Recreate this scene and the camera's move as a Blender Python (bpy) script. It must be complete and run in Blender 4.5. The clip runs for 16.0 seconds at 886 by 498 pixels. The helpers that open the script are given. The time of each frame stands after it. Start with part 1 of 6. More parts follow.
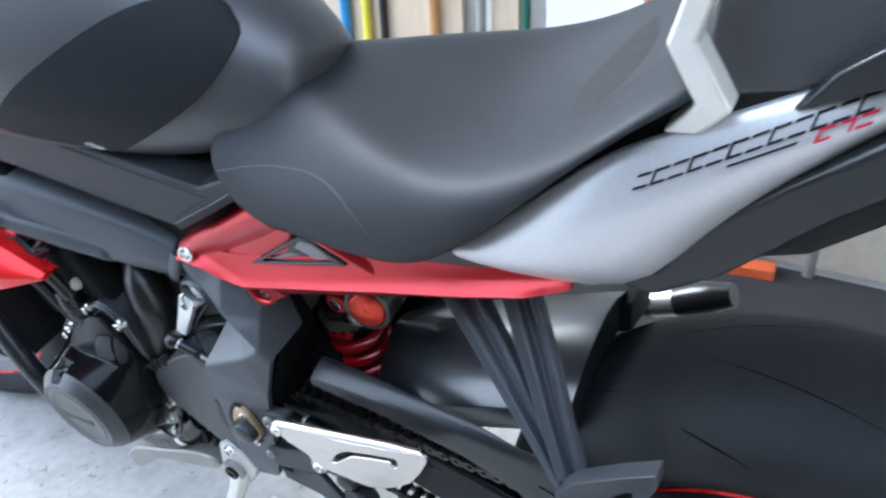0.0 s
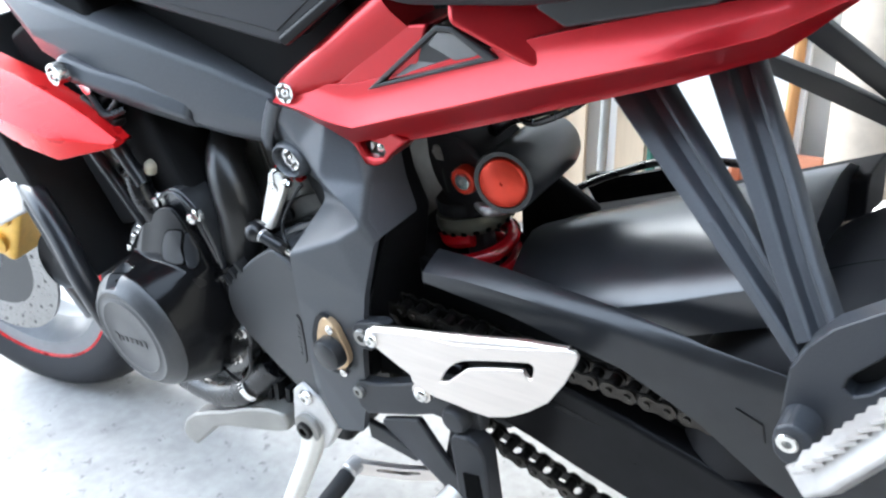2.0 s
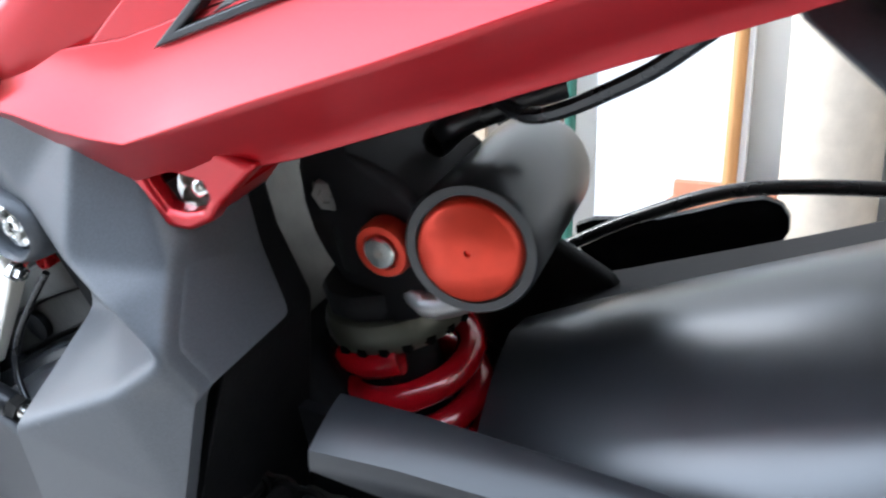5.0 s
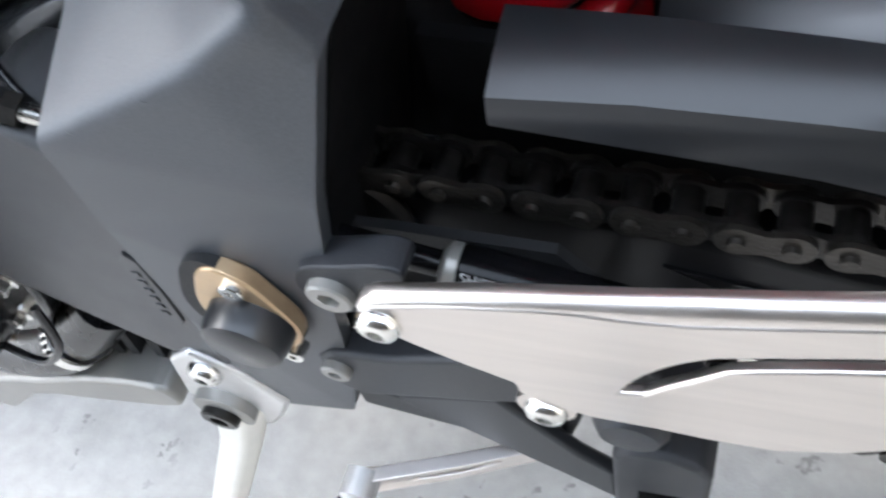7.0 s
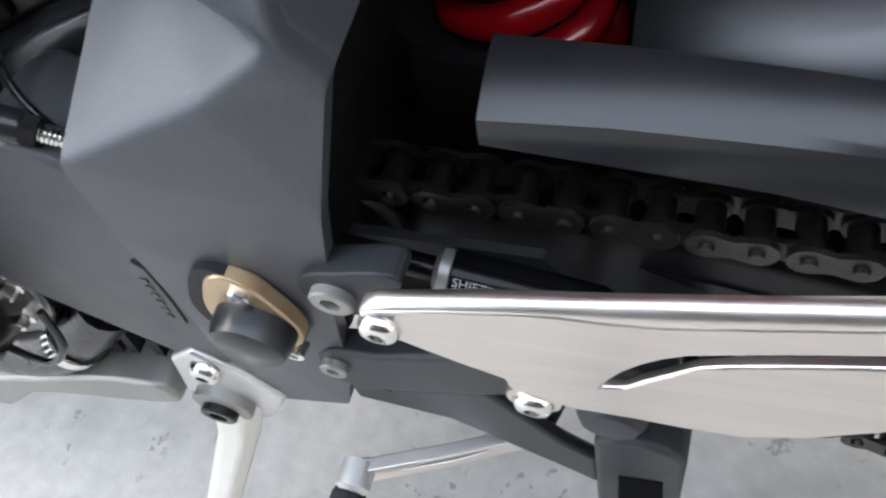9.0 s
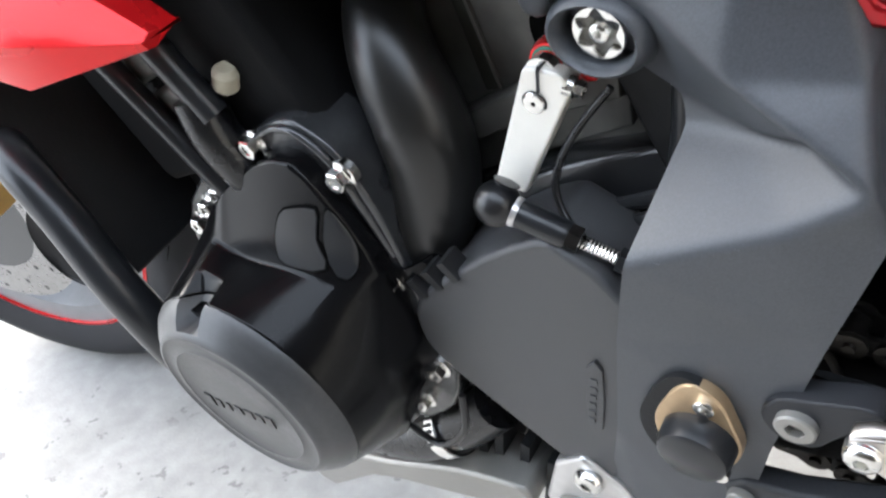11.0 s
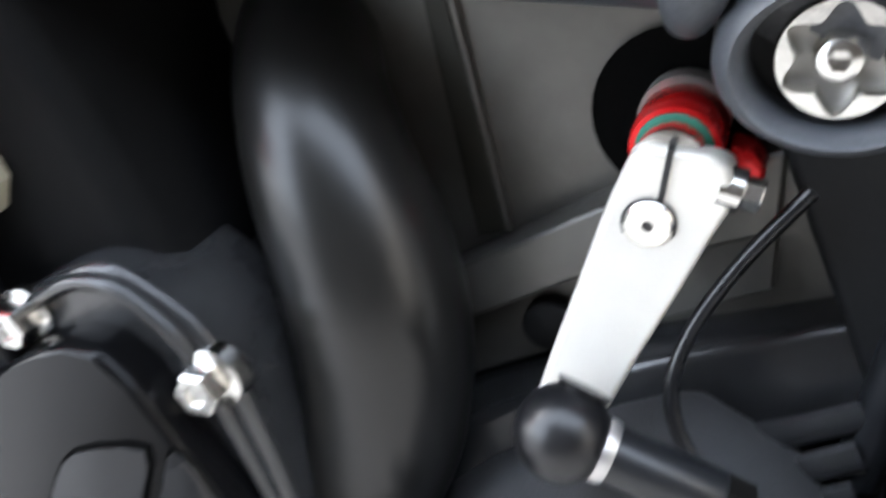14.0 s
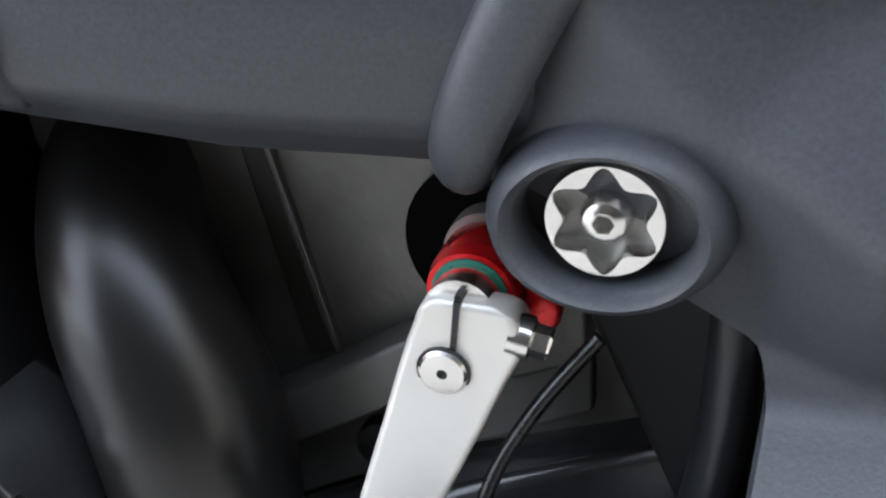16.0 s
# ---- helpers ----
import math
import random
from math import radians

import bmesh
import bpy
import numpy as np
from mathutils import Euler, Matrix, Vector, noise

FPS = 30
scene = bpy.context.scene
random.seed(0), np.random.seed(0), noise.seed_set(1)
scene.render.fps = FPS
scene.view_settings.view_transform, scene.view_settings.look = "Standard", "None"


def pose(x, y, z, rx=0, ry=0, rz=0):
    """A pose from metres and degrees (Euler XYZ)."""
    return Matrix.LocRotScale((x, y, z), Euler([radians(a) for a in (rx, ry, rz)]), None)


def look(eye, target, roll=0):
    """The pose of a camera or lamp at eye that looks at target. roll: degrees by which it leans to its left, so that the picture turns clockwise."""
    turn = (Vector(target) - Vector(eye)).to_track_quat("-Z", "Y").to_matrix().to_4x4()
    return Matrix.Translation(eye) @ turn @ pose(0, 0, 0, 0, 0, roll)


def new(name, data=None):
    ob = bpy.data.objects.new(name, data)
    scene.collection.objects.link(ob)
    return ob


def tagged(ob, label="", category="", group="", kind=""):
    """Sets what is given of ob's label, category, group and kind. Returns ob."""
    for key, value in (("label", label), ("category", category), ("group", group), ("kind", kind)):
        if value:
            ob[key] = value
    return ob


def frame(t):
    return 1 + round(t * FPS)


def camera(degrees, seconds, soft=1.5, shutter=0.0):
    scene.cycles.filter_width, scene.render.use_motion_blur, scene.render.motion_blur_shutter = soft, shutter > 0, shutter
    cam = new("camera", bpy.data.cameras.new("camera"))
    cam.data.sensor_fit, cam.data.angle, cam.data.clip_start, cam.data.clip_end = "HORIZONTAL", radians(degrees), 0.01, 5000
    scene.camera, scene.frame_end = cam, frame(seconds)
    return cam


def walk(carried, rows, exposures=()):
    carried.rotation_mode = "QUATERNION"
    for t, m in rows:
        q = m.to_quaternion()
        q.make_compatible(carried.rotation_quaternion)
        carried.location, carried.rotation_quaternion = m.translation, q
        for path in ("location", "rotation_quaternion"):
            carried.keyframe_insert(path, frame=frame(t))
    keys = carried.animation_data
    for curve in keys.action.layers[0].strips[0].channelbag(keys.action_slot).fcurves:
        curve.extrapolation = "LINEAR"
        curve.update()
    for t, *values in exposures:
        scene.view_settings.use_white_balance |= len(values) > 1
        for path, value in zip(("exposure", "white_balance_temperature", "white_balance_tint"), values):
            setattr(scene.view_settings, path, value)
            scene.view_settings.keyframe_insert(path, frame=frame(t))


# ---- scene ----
cam = camera(54.66, 16.0, 2.2, 0.5)
PATH = [
    (0.0, (0.5966, -0.6936, 1.1008), (0.4588, -0.4819, 0.9390), -5.15),
    (0.5, (0.5886, -0.6937, 1.0548), (0.4330, -0.4891, 0.9000), -3.67),
    (1.0, (0.5787, -0.6900, 0.9930), (0.4141, -0.4886, 0.8436), -4.23),
    (1.5, (0.5282, -0.6922, 0.8865), (0.3617, -0.4868, 0.7446), -3.82),
    (2.0, (0.5005, -0.6838, 0.8003), (0.3294, -0.4675, 0.6822), -3.11),
    (2.5, (0.4593, -0.6421, 0.7494), (0.2846, -0.4203, 0.6481), -3.37),
    (3.0, (0.3998, -0.5999, 0.7140), (0.2236, -0.3753, 0.6217), -3.97),
    (3.2, (0.3716, -0.5567, 0.6920), (0.1934, -0.3305, 0.6078), -4.31),
    (5.3, (0.2344, -0.4047, 0.6873), (0.1022, -0.1603, 0.5742), -3.47),
    (5.5, (0.1999, -0.3996, 0.6853), (0.0673, -0.1648, 0.5537), -4.53),
    (6.0, (0.1452, -0.3845, 0.6886), (0.0203, -0.1818, 0.5061), -9.79),
    (6.5, (0.1416, -0.3615, 0.6717), (0.0270, -0.1813, 0.4610), -14.31),
    (7.0, (0.1541, -0.3526, 0.6463), (0.0571, -0.1767, 0.4235), -13.66),
    (7.5, (0.1700, -0.3607, 0.6613), (0.0809, -0.1861, 0.4342), -13.11),
    (8.0, (0.1648, -0.3596, 0.6637), (0.0788, -0.1861, 0.4345), -13.02),
    (8.5, (0.1599, -0.3594, 0.6662), (0.0727, -0.1858, 0.4376), -13.16),
    (9.0, (0.1546, -0.3618, 0.6669), (0.0659, -0.1867, 0.4401), -12.88),
    (9.5, (0.1196, -0.3846, 0.6736), (0.0248, -0.2063, 0.4517), -11.81),
    (10.0, (0.0789, -0.4166, 0.6849), (-0.0512, -0.2436, 0.4773), -11.15),
    (10.2, (0.0701, -0.4273, 0.6917), (-0.0731, -0.2549, 0.4923), -11.51),
    (12.3, (0.1092, -0.4725, 0.7071), (-0.0561, -0.2719, 0.5572), -9.87),
    (12.5, (0.1061, -0.4694, 0.6979), (-0.0594, -0.2689, 0.5481), -10.29),
    (13.0, (0.0669, -0.4638, 0.6533), (-0.0994, -0.2593, 0.5100), -9.81),
    (13.5, (-0.0090, -0.4105, 0.5985), (-0.1490, -0.1762, 0.4759), -5.20),
    (14.0, (-0.0540, -0.3565, 0.6051), (-0.1642, -0.0967, 0.5033), -2.10),
    (14.5, (-0.0505, -0.3362, 0.6073), (-0.1447, -0.0666, 0.5155), -0.84),
    (15.0, (-0.0338, -0.3371, 0.6205), (-0.1215, -0.0648, 0.5303), -1.11),
    (15.5, (-0.0351, -0.3380, 0.6222), (-0.1224, -0.0661, 0.5306), -1.56),
    (16.0, (-0.0305, -0.3373, 0.6258), (-0.1207, -0.0669, 0.5322), -2.21),
]
walk(cam, [(t, look(eye, target, roll)) for t, eye, target, roll in PATH],
     exposures=[(0.0, 1.8, 5600, 5), (1.0, 2.0, 5850, 5), (1.5, 2.15, 5950, 5), (3.0, 2.3, 6000, 6), (5.5, 2.5, 6050, 7), (6.2, 2.75, 6200, 8), (6.6, 2.65, 6250, 8), (7.0, 2.1, 6300, 8), (7.5, 1.85, 6350, 8), (8.2, 1.75, 6400, 8), (9.0, 1.85, 6400, 8), (9.5, 2.25, 6500, 8), (10.0, 2.05, 6600, 8), (12.5, 2.0, 6400, 8), (13.0, 2.15, 6400, 8), (13.5, 2.25, 6400, 9), (14.2, 2.45, 6500, 9), (14.7, 2.1, 6500, 9), (15.2, 1.75, 6400, 9), (16.0, 1.75, 6400, 9)])

# ---- daylight: an added shelter open to the front, with a roof gap along its near wall ----
world = bpy.data.worlds.new("sky")
scene.world = world
world.use_nodes = True
wt = world.node_tree
sky = wt.nodes.new("ShaderNodeTexSky")
sky.sky_type = "NISHITA"
sky.sun_disc = False
sky.sun_elevation = radians(37)
sky.sun_rotation = radians(273)
sky.air_density, sky.dust_density = 1.0, 4.0
cloud = wt.nodes.new("ShaderNodeMixRGB")
cloud.inputs["Fac"].default_value = 0.65
cloud.inputs["Color2"].default_value = (10.2, 11.4, 13.4, 1)
wt.links.new(sky.outputs["Color"], cloud.inputs["Color1"])
wt.links.new(cloud.outputs["Color"], wt.nodes["Background"].inputs["Color"])
wt.nodes["Background"].inputs["Strength"].default_value = 0.15
sun = new("sun", bpy.data.lights.new("sun", "SUN"))
sun.data.energy, sun.data.angle, sun.data.color = 1.2, radians(30), (1.0, 0.98, 0.96)
sun.matrix_world = look((-6.0, 0.3, 4.6), (0, 0, 0))


# ---- materials ----
def material(name, colour, rough=0.5, metal=0.0, vary=0.15, scale=40.0, bump=0.0, bump_scale=300.0,
             coat=0.0, dirt=0.0, dirt_colour=(0.2, 0.18, 0.15), spec=0.5, rough_vary=0.1, stretch=None):
    m = bpy.data.materials.new(name)
    m.use_nodes = True
    nt = m.node_tree
    b = nt.nodes["Principled BSDF"]
    b.inputs["Roughness"].default_value = rough
    b.inputs["Metallic"].default_value = metal
    b.inputs["Coat Weight"].default_value = coat
    b.inputs["Coat Roughness"].default_value = 0.08
    b.inputs["Specular IOR Level"].default_value = spec
    co = nt.nodes.new("ShaderNodeTexCoord")
    mp = nt.nodes.new("ShaderNodeMapping")
    if stretch:
        mp.inputs["Scale"].default_value = stretch
    nt.links.new(co.outputs["Object"], mp.inputs["Vector"])
    n1 = nt.nodes.new("ShaderNodeTexNoise")
    n1.inputs["Scale"].default_value, n1.inputs["Detail"].default_value = scale, 5.0
    nt.links.new(mp.outputs["Vector"], n1.inputs["Vector"])
    r1 = nt.nodes.new("ShaderNodeValToRGB")
    lo, hi = 1 - vary, 1 + vary
    r1.color_ramp.elements[0].position, r1.color_ramp.elements[1].position = 0.3, 0.7
    r1.color_ramp.elements[0].color = (*[c * lo for c in colour], 1)
    r1.color_ramp.elements[1].color = (*[min(1, c * hi) for c in colour], 1)
    nt.links.new(n1.outputs["Fac"], r1.inputs["Fac"])
    out = r1.outputs["Color"]
    if dirt:
        n2 = nt.nodes.new("ShaderNodeTexNoise")
        n2.inputs["Scale"].default_value, n2.inputs["Detail"].default_value = scale * 0.23, 8.0
        nt.links.new(mp.outputs["Vector"], n2.inputs["Vector"])
        r2 = nt.nodes.new("ShaderNodeValToRGB")
        r2.color_ramp.elements[0].position, r2.color_ramp.elements[1].position = 0.5, 0.75
        r2.color_ramp.elements[1].color = (dirt, dirt, dirt, 1)
        nt.links.new(n2.outputs["Fac"], r2.inputs["Fac"])
        mx = nt.nodes.new("ShaderNodeMixRGB")
        mx.inputs["Color2"].default_value = (*dirt_colour, 1)
        nt.links.new(r2.outputs["Color"], mx.inputs["Fac"])
        nt.links.new(out, mx.inputs["Color1"])
        out = mx.outputs["Color"]
    nt.links.new(out, b.inputs["Base Color"])
    if rough_vary:
        mr = nt.nodes.new("ShaderNodeMapRange")
        mr.inputs["To Min"].default_value = max(0.02, rough - rough_vary)
        mr.inputs["To Max"].default_value = min(1.0, rough + rough_vary)
        nt.links.new(n1.outputs["Fac"], mr.inputs["Value"])
        nt.links.new(mr.outputs["Result"], b.inputs["Roughness"])
    if bump:
        n3 = nt.nodes.new("ShaderNodeTexNoise")
        n3.inputs["Scale"].default_value, n3.inputs["Detail"].default_value = bump_scale, 3.0
        nt.links.new(mp.outputs["Vector"], n3.inputs["Vector"])
        bp = nt.nodes.new("ShaderNodeBump")
        bp.inputs["Strength"].default_value, bp.inputs["Distance"].default_value = bump, 0.001
        nt.links.new(n3.outputs["Fac"], bp.inputs["Height"])
        nt.links.new(bp.outputs["Normal"], b.inputs["Normal"])
    return m


CAST = material("grey_powder_coat", (0.054, 0.058, 0.065), 0.40, 0.0, 0.16, 1100, 0.10, 1500)
PLASTIC = material("dark_grey_plastic", (0.052, 0.052, 0.054), 0.46, 0.0, 0.08, 60, 0.25, 1200)
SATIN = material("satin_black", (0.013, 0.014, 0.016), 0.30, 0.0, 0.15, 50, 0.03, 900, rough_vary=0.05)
MATT = material("matt_black", (0.009, 0.0095, 0.0105), 0.6, 0.0, 0.2, 80, 0.2, 500, spec=0.3, dirt=0.15, dirt_colour=(0.03, 0.028, 0.026))
GLOSS = material("gloss_black", (0.004, 0.004, 0.0045), 0.20, 0.0, 0.2, 30, 0.02, 500, coat=0.0, spec=0.17, rough_vary=0.05)
ENGINE = material("engine_grey_paint", (0.135, 0.132, 0.122), 0.36, 0.45, 0.15, 60, 0.2, 400, dirt=0.2, dirt_colour=(0.05, 0.045, 0.04))
RED = material("red_satin_paint", (0.42, 0.006, 0.012), 0.30, 0.60, 0.03, 300, 0.0, 1200, coat=0.35, rough_vary=0.02)
RED.node_tree.nodes["Principled BSDF"].inputs["Coat Roughness"].default_value = 0.14
REDGLOSS = material("bright_red_gloss", (0.66, 0.010, 0.013), 0.28, 0.45, 0.05, 30, 0.0, coat=0.25, spec=0.35, rough_vary=0.04)
REDCOIL = material("red_spring_coating", (0.31, 0.003, 0.008), 0.2, 0.1, 0.08, 60, 0.02, 300, coat=0.6, rough_vary=0.05)
REDANO = material("red_anodised_aluminium", (0.72, 0.06, 0.03), 0.32, 0.55, 0.08, 90, 0.05, 400, rough_vary=0.08)
SILVER = material("brushed_aluminium", (0.70, 0.65, 0.61), 0.33, 1.0, 0.05, 220, 0.3, 24, rough_vary=0.08, stretch=(0.06, 1, 1))
CASTALU = material("cast_aluminium", (0.62, 0.61, 0.60), 0.4, 0.85, 0.08, 90, 0.15, 500, dirt=0.1)
LEVER = material("painted_light_alloy", (0.74, 0.71, 0.645), 0.38, 0.35, 0.04, 60, 0.06, 700, rough_vary=0.05)
CHROME = material("zinc_plated_steel", (0.78, 0.77, 0.74), 0.2, 1.0, 0.08, 200, 0.05, 600, rough_vary=0.08)
CASEGROOVE = material("dark_olive_groove_shade", (0.028, 0.028, 0.022), 0.5, 0.2, 0.1, 60, 0.1, 400)
CASEGLOSS = material("satin_dark_case_paint", (0.030, 0.031, 0.033), 0.22, 0.2, 0.15, 60, 0.1, 400, spec=0.8)
OLIVE = material("olive_anodised_ring", (0.11, 0.11, 0.085), 0.4, 0.5, 0.15, 60, 0.1, 400, dirt=0.3, dirt_colour=(0.03, 0.03, 0.02))
GUARD = material("satin_black_guard_plastic", (0.014, 0.015, 0.017), 0.30, 0.0, 0.15, 50, 0.03, 900, rough_vary=0.03, spec=0.5, dirt=0.25, dirt_colour=(0.03, 0.028, 0.022))
# Near-black; on inner walls and fillers it puts deep shade into the colour.
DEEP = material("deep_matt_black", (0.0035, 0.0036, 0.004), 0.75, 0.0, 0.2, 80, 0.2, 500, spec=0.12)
INFILL = material("grey_infill_plastic", (0.20, 0.20, 0.20), 0.4, 0.0, 0.08, 60, 0.1, 900)
BRASS = material("bronze_anodised_plate", (0.50, 0.36, 0.22), 0.35, 0.7, 0.08, 150, 0.1, 700)
VINYL = material("black_grained_vinyl", (0.021, 0.022, 0.025), 0.52, 0.0, 0.1, 40, 0.12, 1600, spec=0.22)
SEAMGREY = material("seam_highlight_grey", (0.055, 0.056, 0.058), 0.5, 0.0, 0.1, 60)
PADRUBBER = material("ribbed_pad_rubber", (0.010, 0.0105, 0.013), 0.66, 0.0, 0.1, 40, 0.2, 900, spec=0.25)
TRIMBLACK = material("black_trim_plastic", (0.020, 0.021, 0.024), 0.5, 0.0, 0.1, 60, 0.15, 1200, spec=0.35)
DARKPIPE = material("dark_bronze_pipe", (0.010, 0.0097, 0.0092), 0.31, 0.0, 0.1, 40, 0.02, 300, spec=0.50, rough_vary=0.02)
TAILPAINT = material("metallic_grey_paint", (0.64, 0.63, 0.635), 0.34, 0.5, 0.05, 500, 0.02, 900, coat=0.35, rough_vary=0.04)
TANKPAINT = material("satin_graphite_paint", (0.105, 0.102, 0.106), 0.42, 0.6, 0.05, 500, 0.02, 900, coat=0.05, rough_vary=0.04)
HUGGER = material("satin_black_mudguard", (0.012, 0.013, 0.015), 0.30, 0.0, 0.15, 50, 0.03, 900, rough_vary=0.04, spec=0.75)
FENDER = material("glossy_black_fender_plastic", (0.016, 0.017, 0.020), 0.30, 0.0, 0.15, 50, 0.03, 900, rough_vary=0.04, spec=0.85, coat=0.2)
FENDER.node_tree.nodes["Principled BSDF"].inputs["Coat Roughness"].default_value = 0.26
BRACKET = material("dark_bracket_powder_coat", (0.026, 0.027, 0.030), 0.46, 0.0, 0.14, 900, 0.10, 1400, spec=0.35)
# Greyed so light mirrored by the black cover face sits in the colour.
COVERFACE = material("cover_face_sheen_grey", (0.050, 0.051, 0.053), 0.36, 0.2, 0.10, 300, 0.08, 900)
HANGER = material("dark_blue_grey_powder_coat", (0.030, 0.033, 0.039), 0.38, 0.0, 0.15, 1000, 0.10, 1500, spec=0.45)
SWING = material("oily_black_swingarm_paint", (0.008, 0.008, 0.009), 0.3, 0.0, 0.2, 50, 0.04, 600, spec=0.12, rough_vary=0.06, dirt=0.3, dirt_colour=(0.02, 0.018, 0.016))
RUBBER = material("tyre_rubber", (0.014, 0.014, 0.016), 0.68, 0.0, 0.2, 30, 0.10, 900, spec=0.25, dirt=0.25, dirt_colour=(0.05, 0.045, 0.04))
HOSE = material("black_hose_rubber", (0.008, 0.008, 0.009), 0.28, 0.0, 0.15, 40, 0.1, 300)
CHAINSTEEL = material("oily_chain_steel", (0.062, 0.056, 0.049), 0.34, 0.85, 0.35, 150, 0.3, 600, dirt=0.5, dirt_colour=(0.015, 0.013, 0.012))
CHAINPIN = material("dark_oily_steel", (0.028, 0.026, 0.024), 0.38, 0.8, 0.3, 200, 0.2, 500)
RIMPAINT = material("silver_grey_rim_paint", (0.20, 0.205, 0.215), 0.35, 0.6, 0.08, 60, 0.05, 300)
GOLD = material("gold_anodised_caliper", (0.62, 0.38, 0.09), 0.35, 0.75, 0.1, 80, 0.1, 300)
DISC = material("ground_disc_steel", (0.27, 0.265, 0.26), 0.3, 0.95, 0.12, 150, 0.1, 300)
# Near-black that puts the shade of grooves and recesses into the colour.
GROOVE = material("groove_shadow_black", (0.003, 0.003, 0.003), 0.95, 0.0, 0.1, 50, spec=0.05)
# Black for stickers; also painted in for the shade of holes and slits.
STICKERHOLE = material("black_sticker_and_hole_shade", (0.012, 0.012, 0.013), 0.4, 0.0, 0.05, 50)
STICKERRED = material("red_sticker", (0.5, 0.02, 0.05), 0.4, 0.0, 0.05, 50)
WHITEPRINT = material("white_print", (0.42, 0.42, 0.41), 0.5, 0.0, 0.05, 50)
GREEN = material("green_seal_rubber", (0.02, 0.16, 0.11), 0.5, 0.0, 0.1, 50)
SPIGOT = material("cream_plastic_spigot", (0.36, 0.33, 0.25), 0.5, 0.0, 0.1, 60)


def cells(m, scale, depth):
    """Adds a fine pattern of raised cells to a material."""
    nt = m.node_tree
    co, vo, bp = nt.nodes.new("ShaderNodeTexCoord"), nt.nodes.new("ShaderNodeTexVoronoi"), nt.nodes.new("ShaderNodeBump")
    vo.inputs["Scale"].default_value, vo.inputs["Randomness"].default_value = scale, 0.05
    bp.inputs["Strength"].default_value, bp.inputs["Distance"].default_value = depth, 0.002
    bp.invert = True
    nt.links.new(co.outputs["Object"], vo.inputs["Vector"])
    nt.links.new(vo.outputs["Distance"], bp.inputs["Height"])
    nt.links.new(bp.outputs["Normal"], nt.nodes["Principled BSDF"].inputs["Normal"])


cells(PADRUBBER, 190.0, 0.22)


def concrete(name, base):
    m = material(name, base, 0.75, 0.0, 0.10, 55.0, 0.5, 260, dirt=0.6, dirt_colour=tuple(c * 0.62 for c in base))
    nt = m.node_tree
    b = nt.nodes["Principled BSDF"]
    src = b.inputs["Base Color"].links[0].from_socket
    co = nt.nodes.new("ShaderNodeTexCoord")
    vo = nt.nodes.new("ShaderNodeTexVoronoi")
    vo.inputs["Scale"].default_value = 34.0
    nz = nt.nodes.new("ShaderNodeTexNoise")
    nz.inputs["Scale"].default_value, nz.inputs["Detail"].default_value = 60.0, 4.0
    ad = nt.nodes.new("ShaderNodeMixRGB")
    ad.blend_type, ad.inputs["Fac"].default_value = "ADD", 0.05
    nt.links.new(co.outputs["Object"], ad.inputs["Color1"])
    nt.links.new(nz.outputs["Color"], ad.inputs["Color2"])
    nt.links.new(co.outputs["Object"], nz.inputs["Vector"])
    nt.links.new(ad.outputs["Color"], vo.inputs["Vector"])
    rp = nt.nodes.new("ShaderNodeValToRGB")
    rp.color_ramp.elements[0].position, rp.color_ramp.elements[1].position = 0.13, 0.22
    rp.color_ramp.elements[0].color, rp.color_ramp.elements[1].color = (0.6, 0.6, 0.6, 1), (0, 0, 0, 1)
    nt.links.new(vo.outputs["Distance"], rp.inputs["Fac"])
    big = nt.nodes.new("ShaderNodeTexNoise")
    big.inputs["Scale"].default_value, big.inputs["Detail"].default_value = 6.0, 2.0
    nt.links.new(co.outputs["Object"], big.inputs["Vector"])
    gate = nt.nodes.new("ShaderNodeValToRGB")
    gate.color_ramp.elements[0].position, gate.color_ramp.elements[1].position = 0.46, 0.54
    nt.links.new(big.outputs["Fac"], gate.inputs["Fac"])
    mu = nt.nodes.new("ShaderNodeMixRGB")
    mu.blend_type, mu.inputs["Fac"].default_value = "MULTIPLY", 1.0
    nt.links.new(rp.outputs["Color"], mu.inputs["Color1"])
    nt.links.new(gate.outputs["Color"], mu.inputs["Color2"])
    mx = nt.nodes.new("ShaderNodeMixRGB")
    mx.inputs["Color2"].default_value = (*[c * 0.35 for c in base], 1)
    nt.links.new(mu.outputs["Color"], mx.inputs["Fac"])
    nt.links.new(src, mx.inputs["Color1"])
    nt.links.new(mx.outputs["Color"], b.inputs["Base Color"])
    return m


CONCRETE = concrete("worn_garage_concrete", (0.345, 0.335, 0.320))
WALLPAINT = material("white_wall_paint", (0.72, 0.69, 0.64), 0.7, 0.0, 0.06, 2.0, 0.3, 60, dirt=0.25, dirt_colour=(0.5, 0.45, 0.38))
DARKWALL = material("dark_unseen_wall_boards", (0.032, 0.027, 0.022), 0.7, 0.0, 0.2, 4.0, 0.4, 60, stretch=(6, 6, 0.5))
CEILPAINT = material("grey_ceiling_boards", (0.22, 0.21, 0.20), 0.8, 0.0, 0.04, 2.0, 0.2, 60)
YARD = material("grey_gravel_yard", (0.20, 0.19, 0.175), 0.9, 0.0, 0.3, 9.0, 0.8, 40, dirt=0.4, dirt_colour=(0.12, 0.11, 0.08))
BEIGE = material("beige_carpet_backing", (0.52, 0.44, 0.35), 0.85, 0.0, 0.1, 30.0, 0.5, 400)
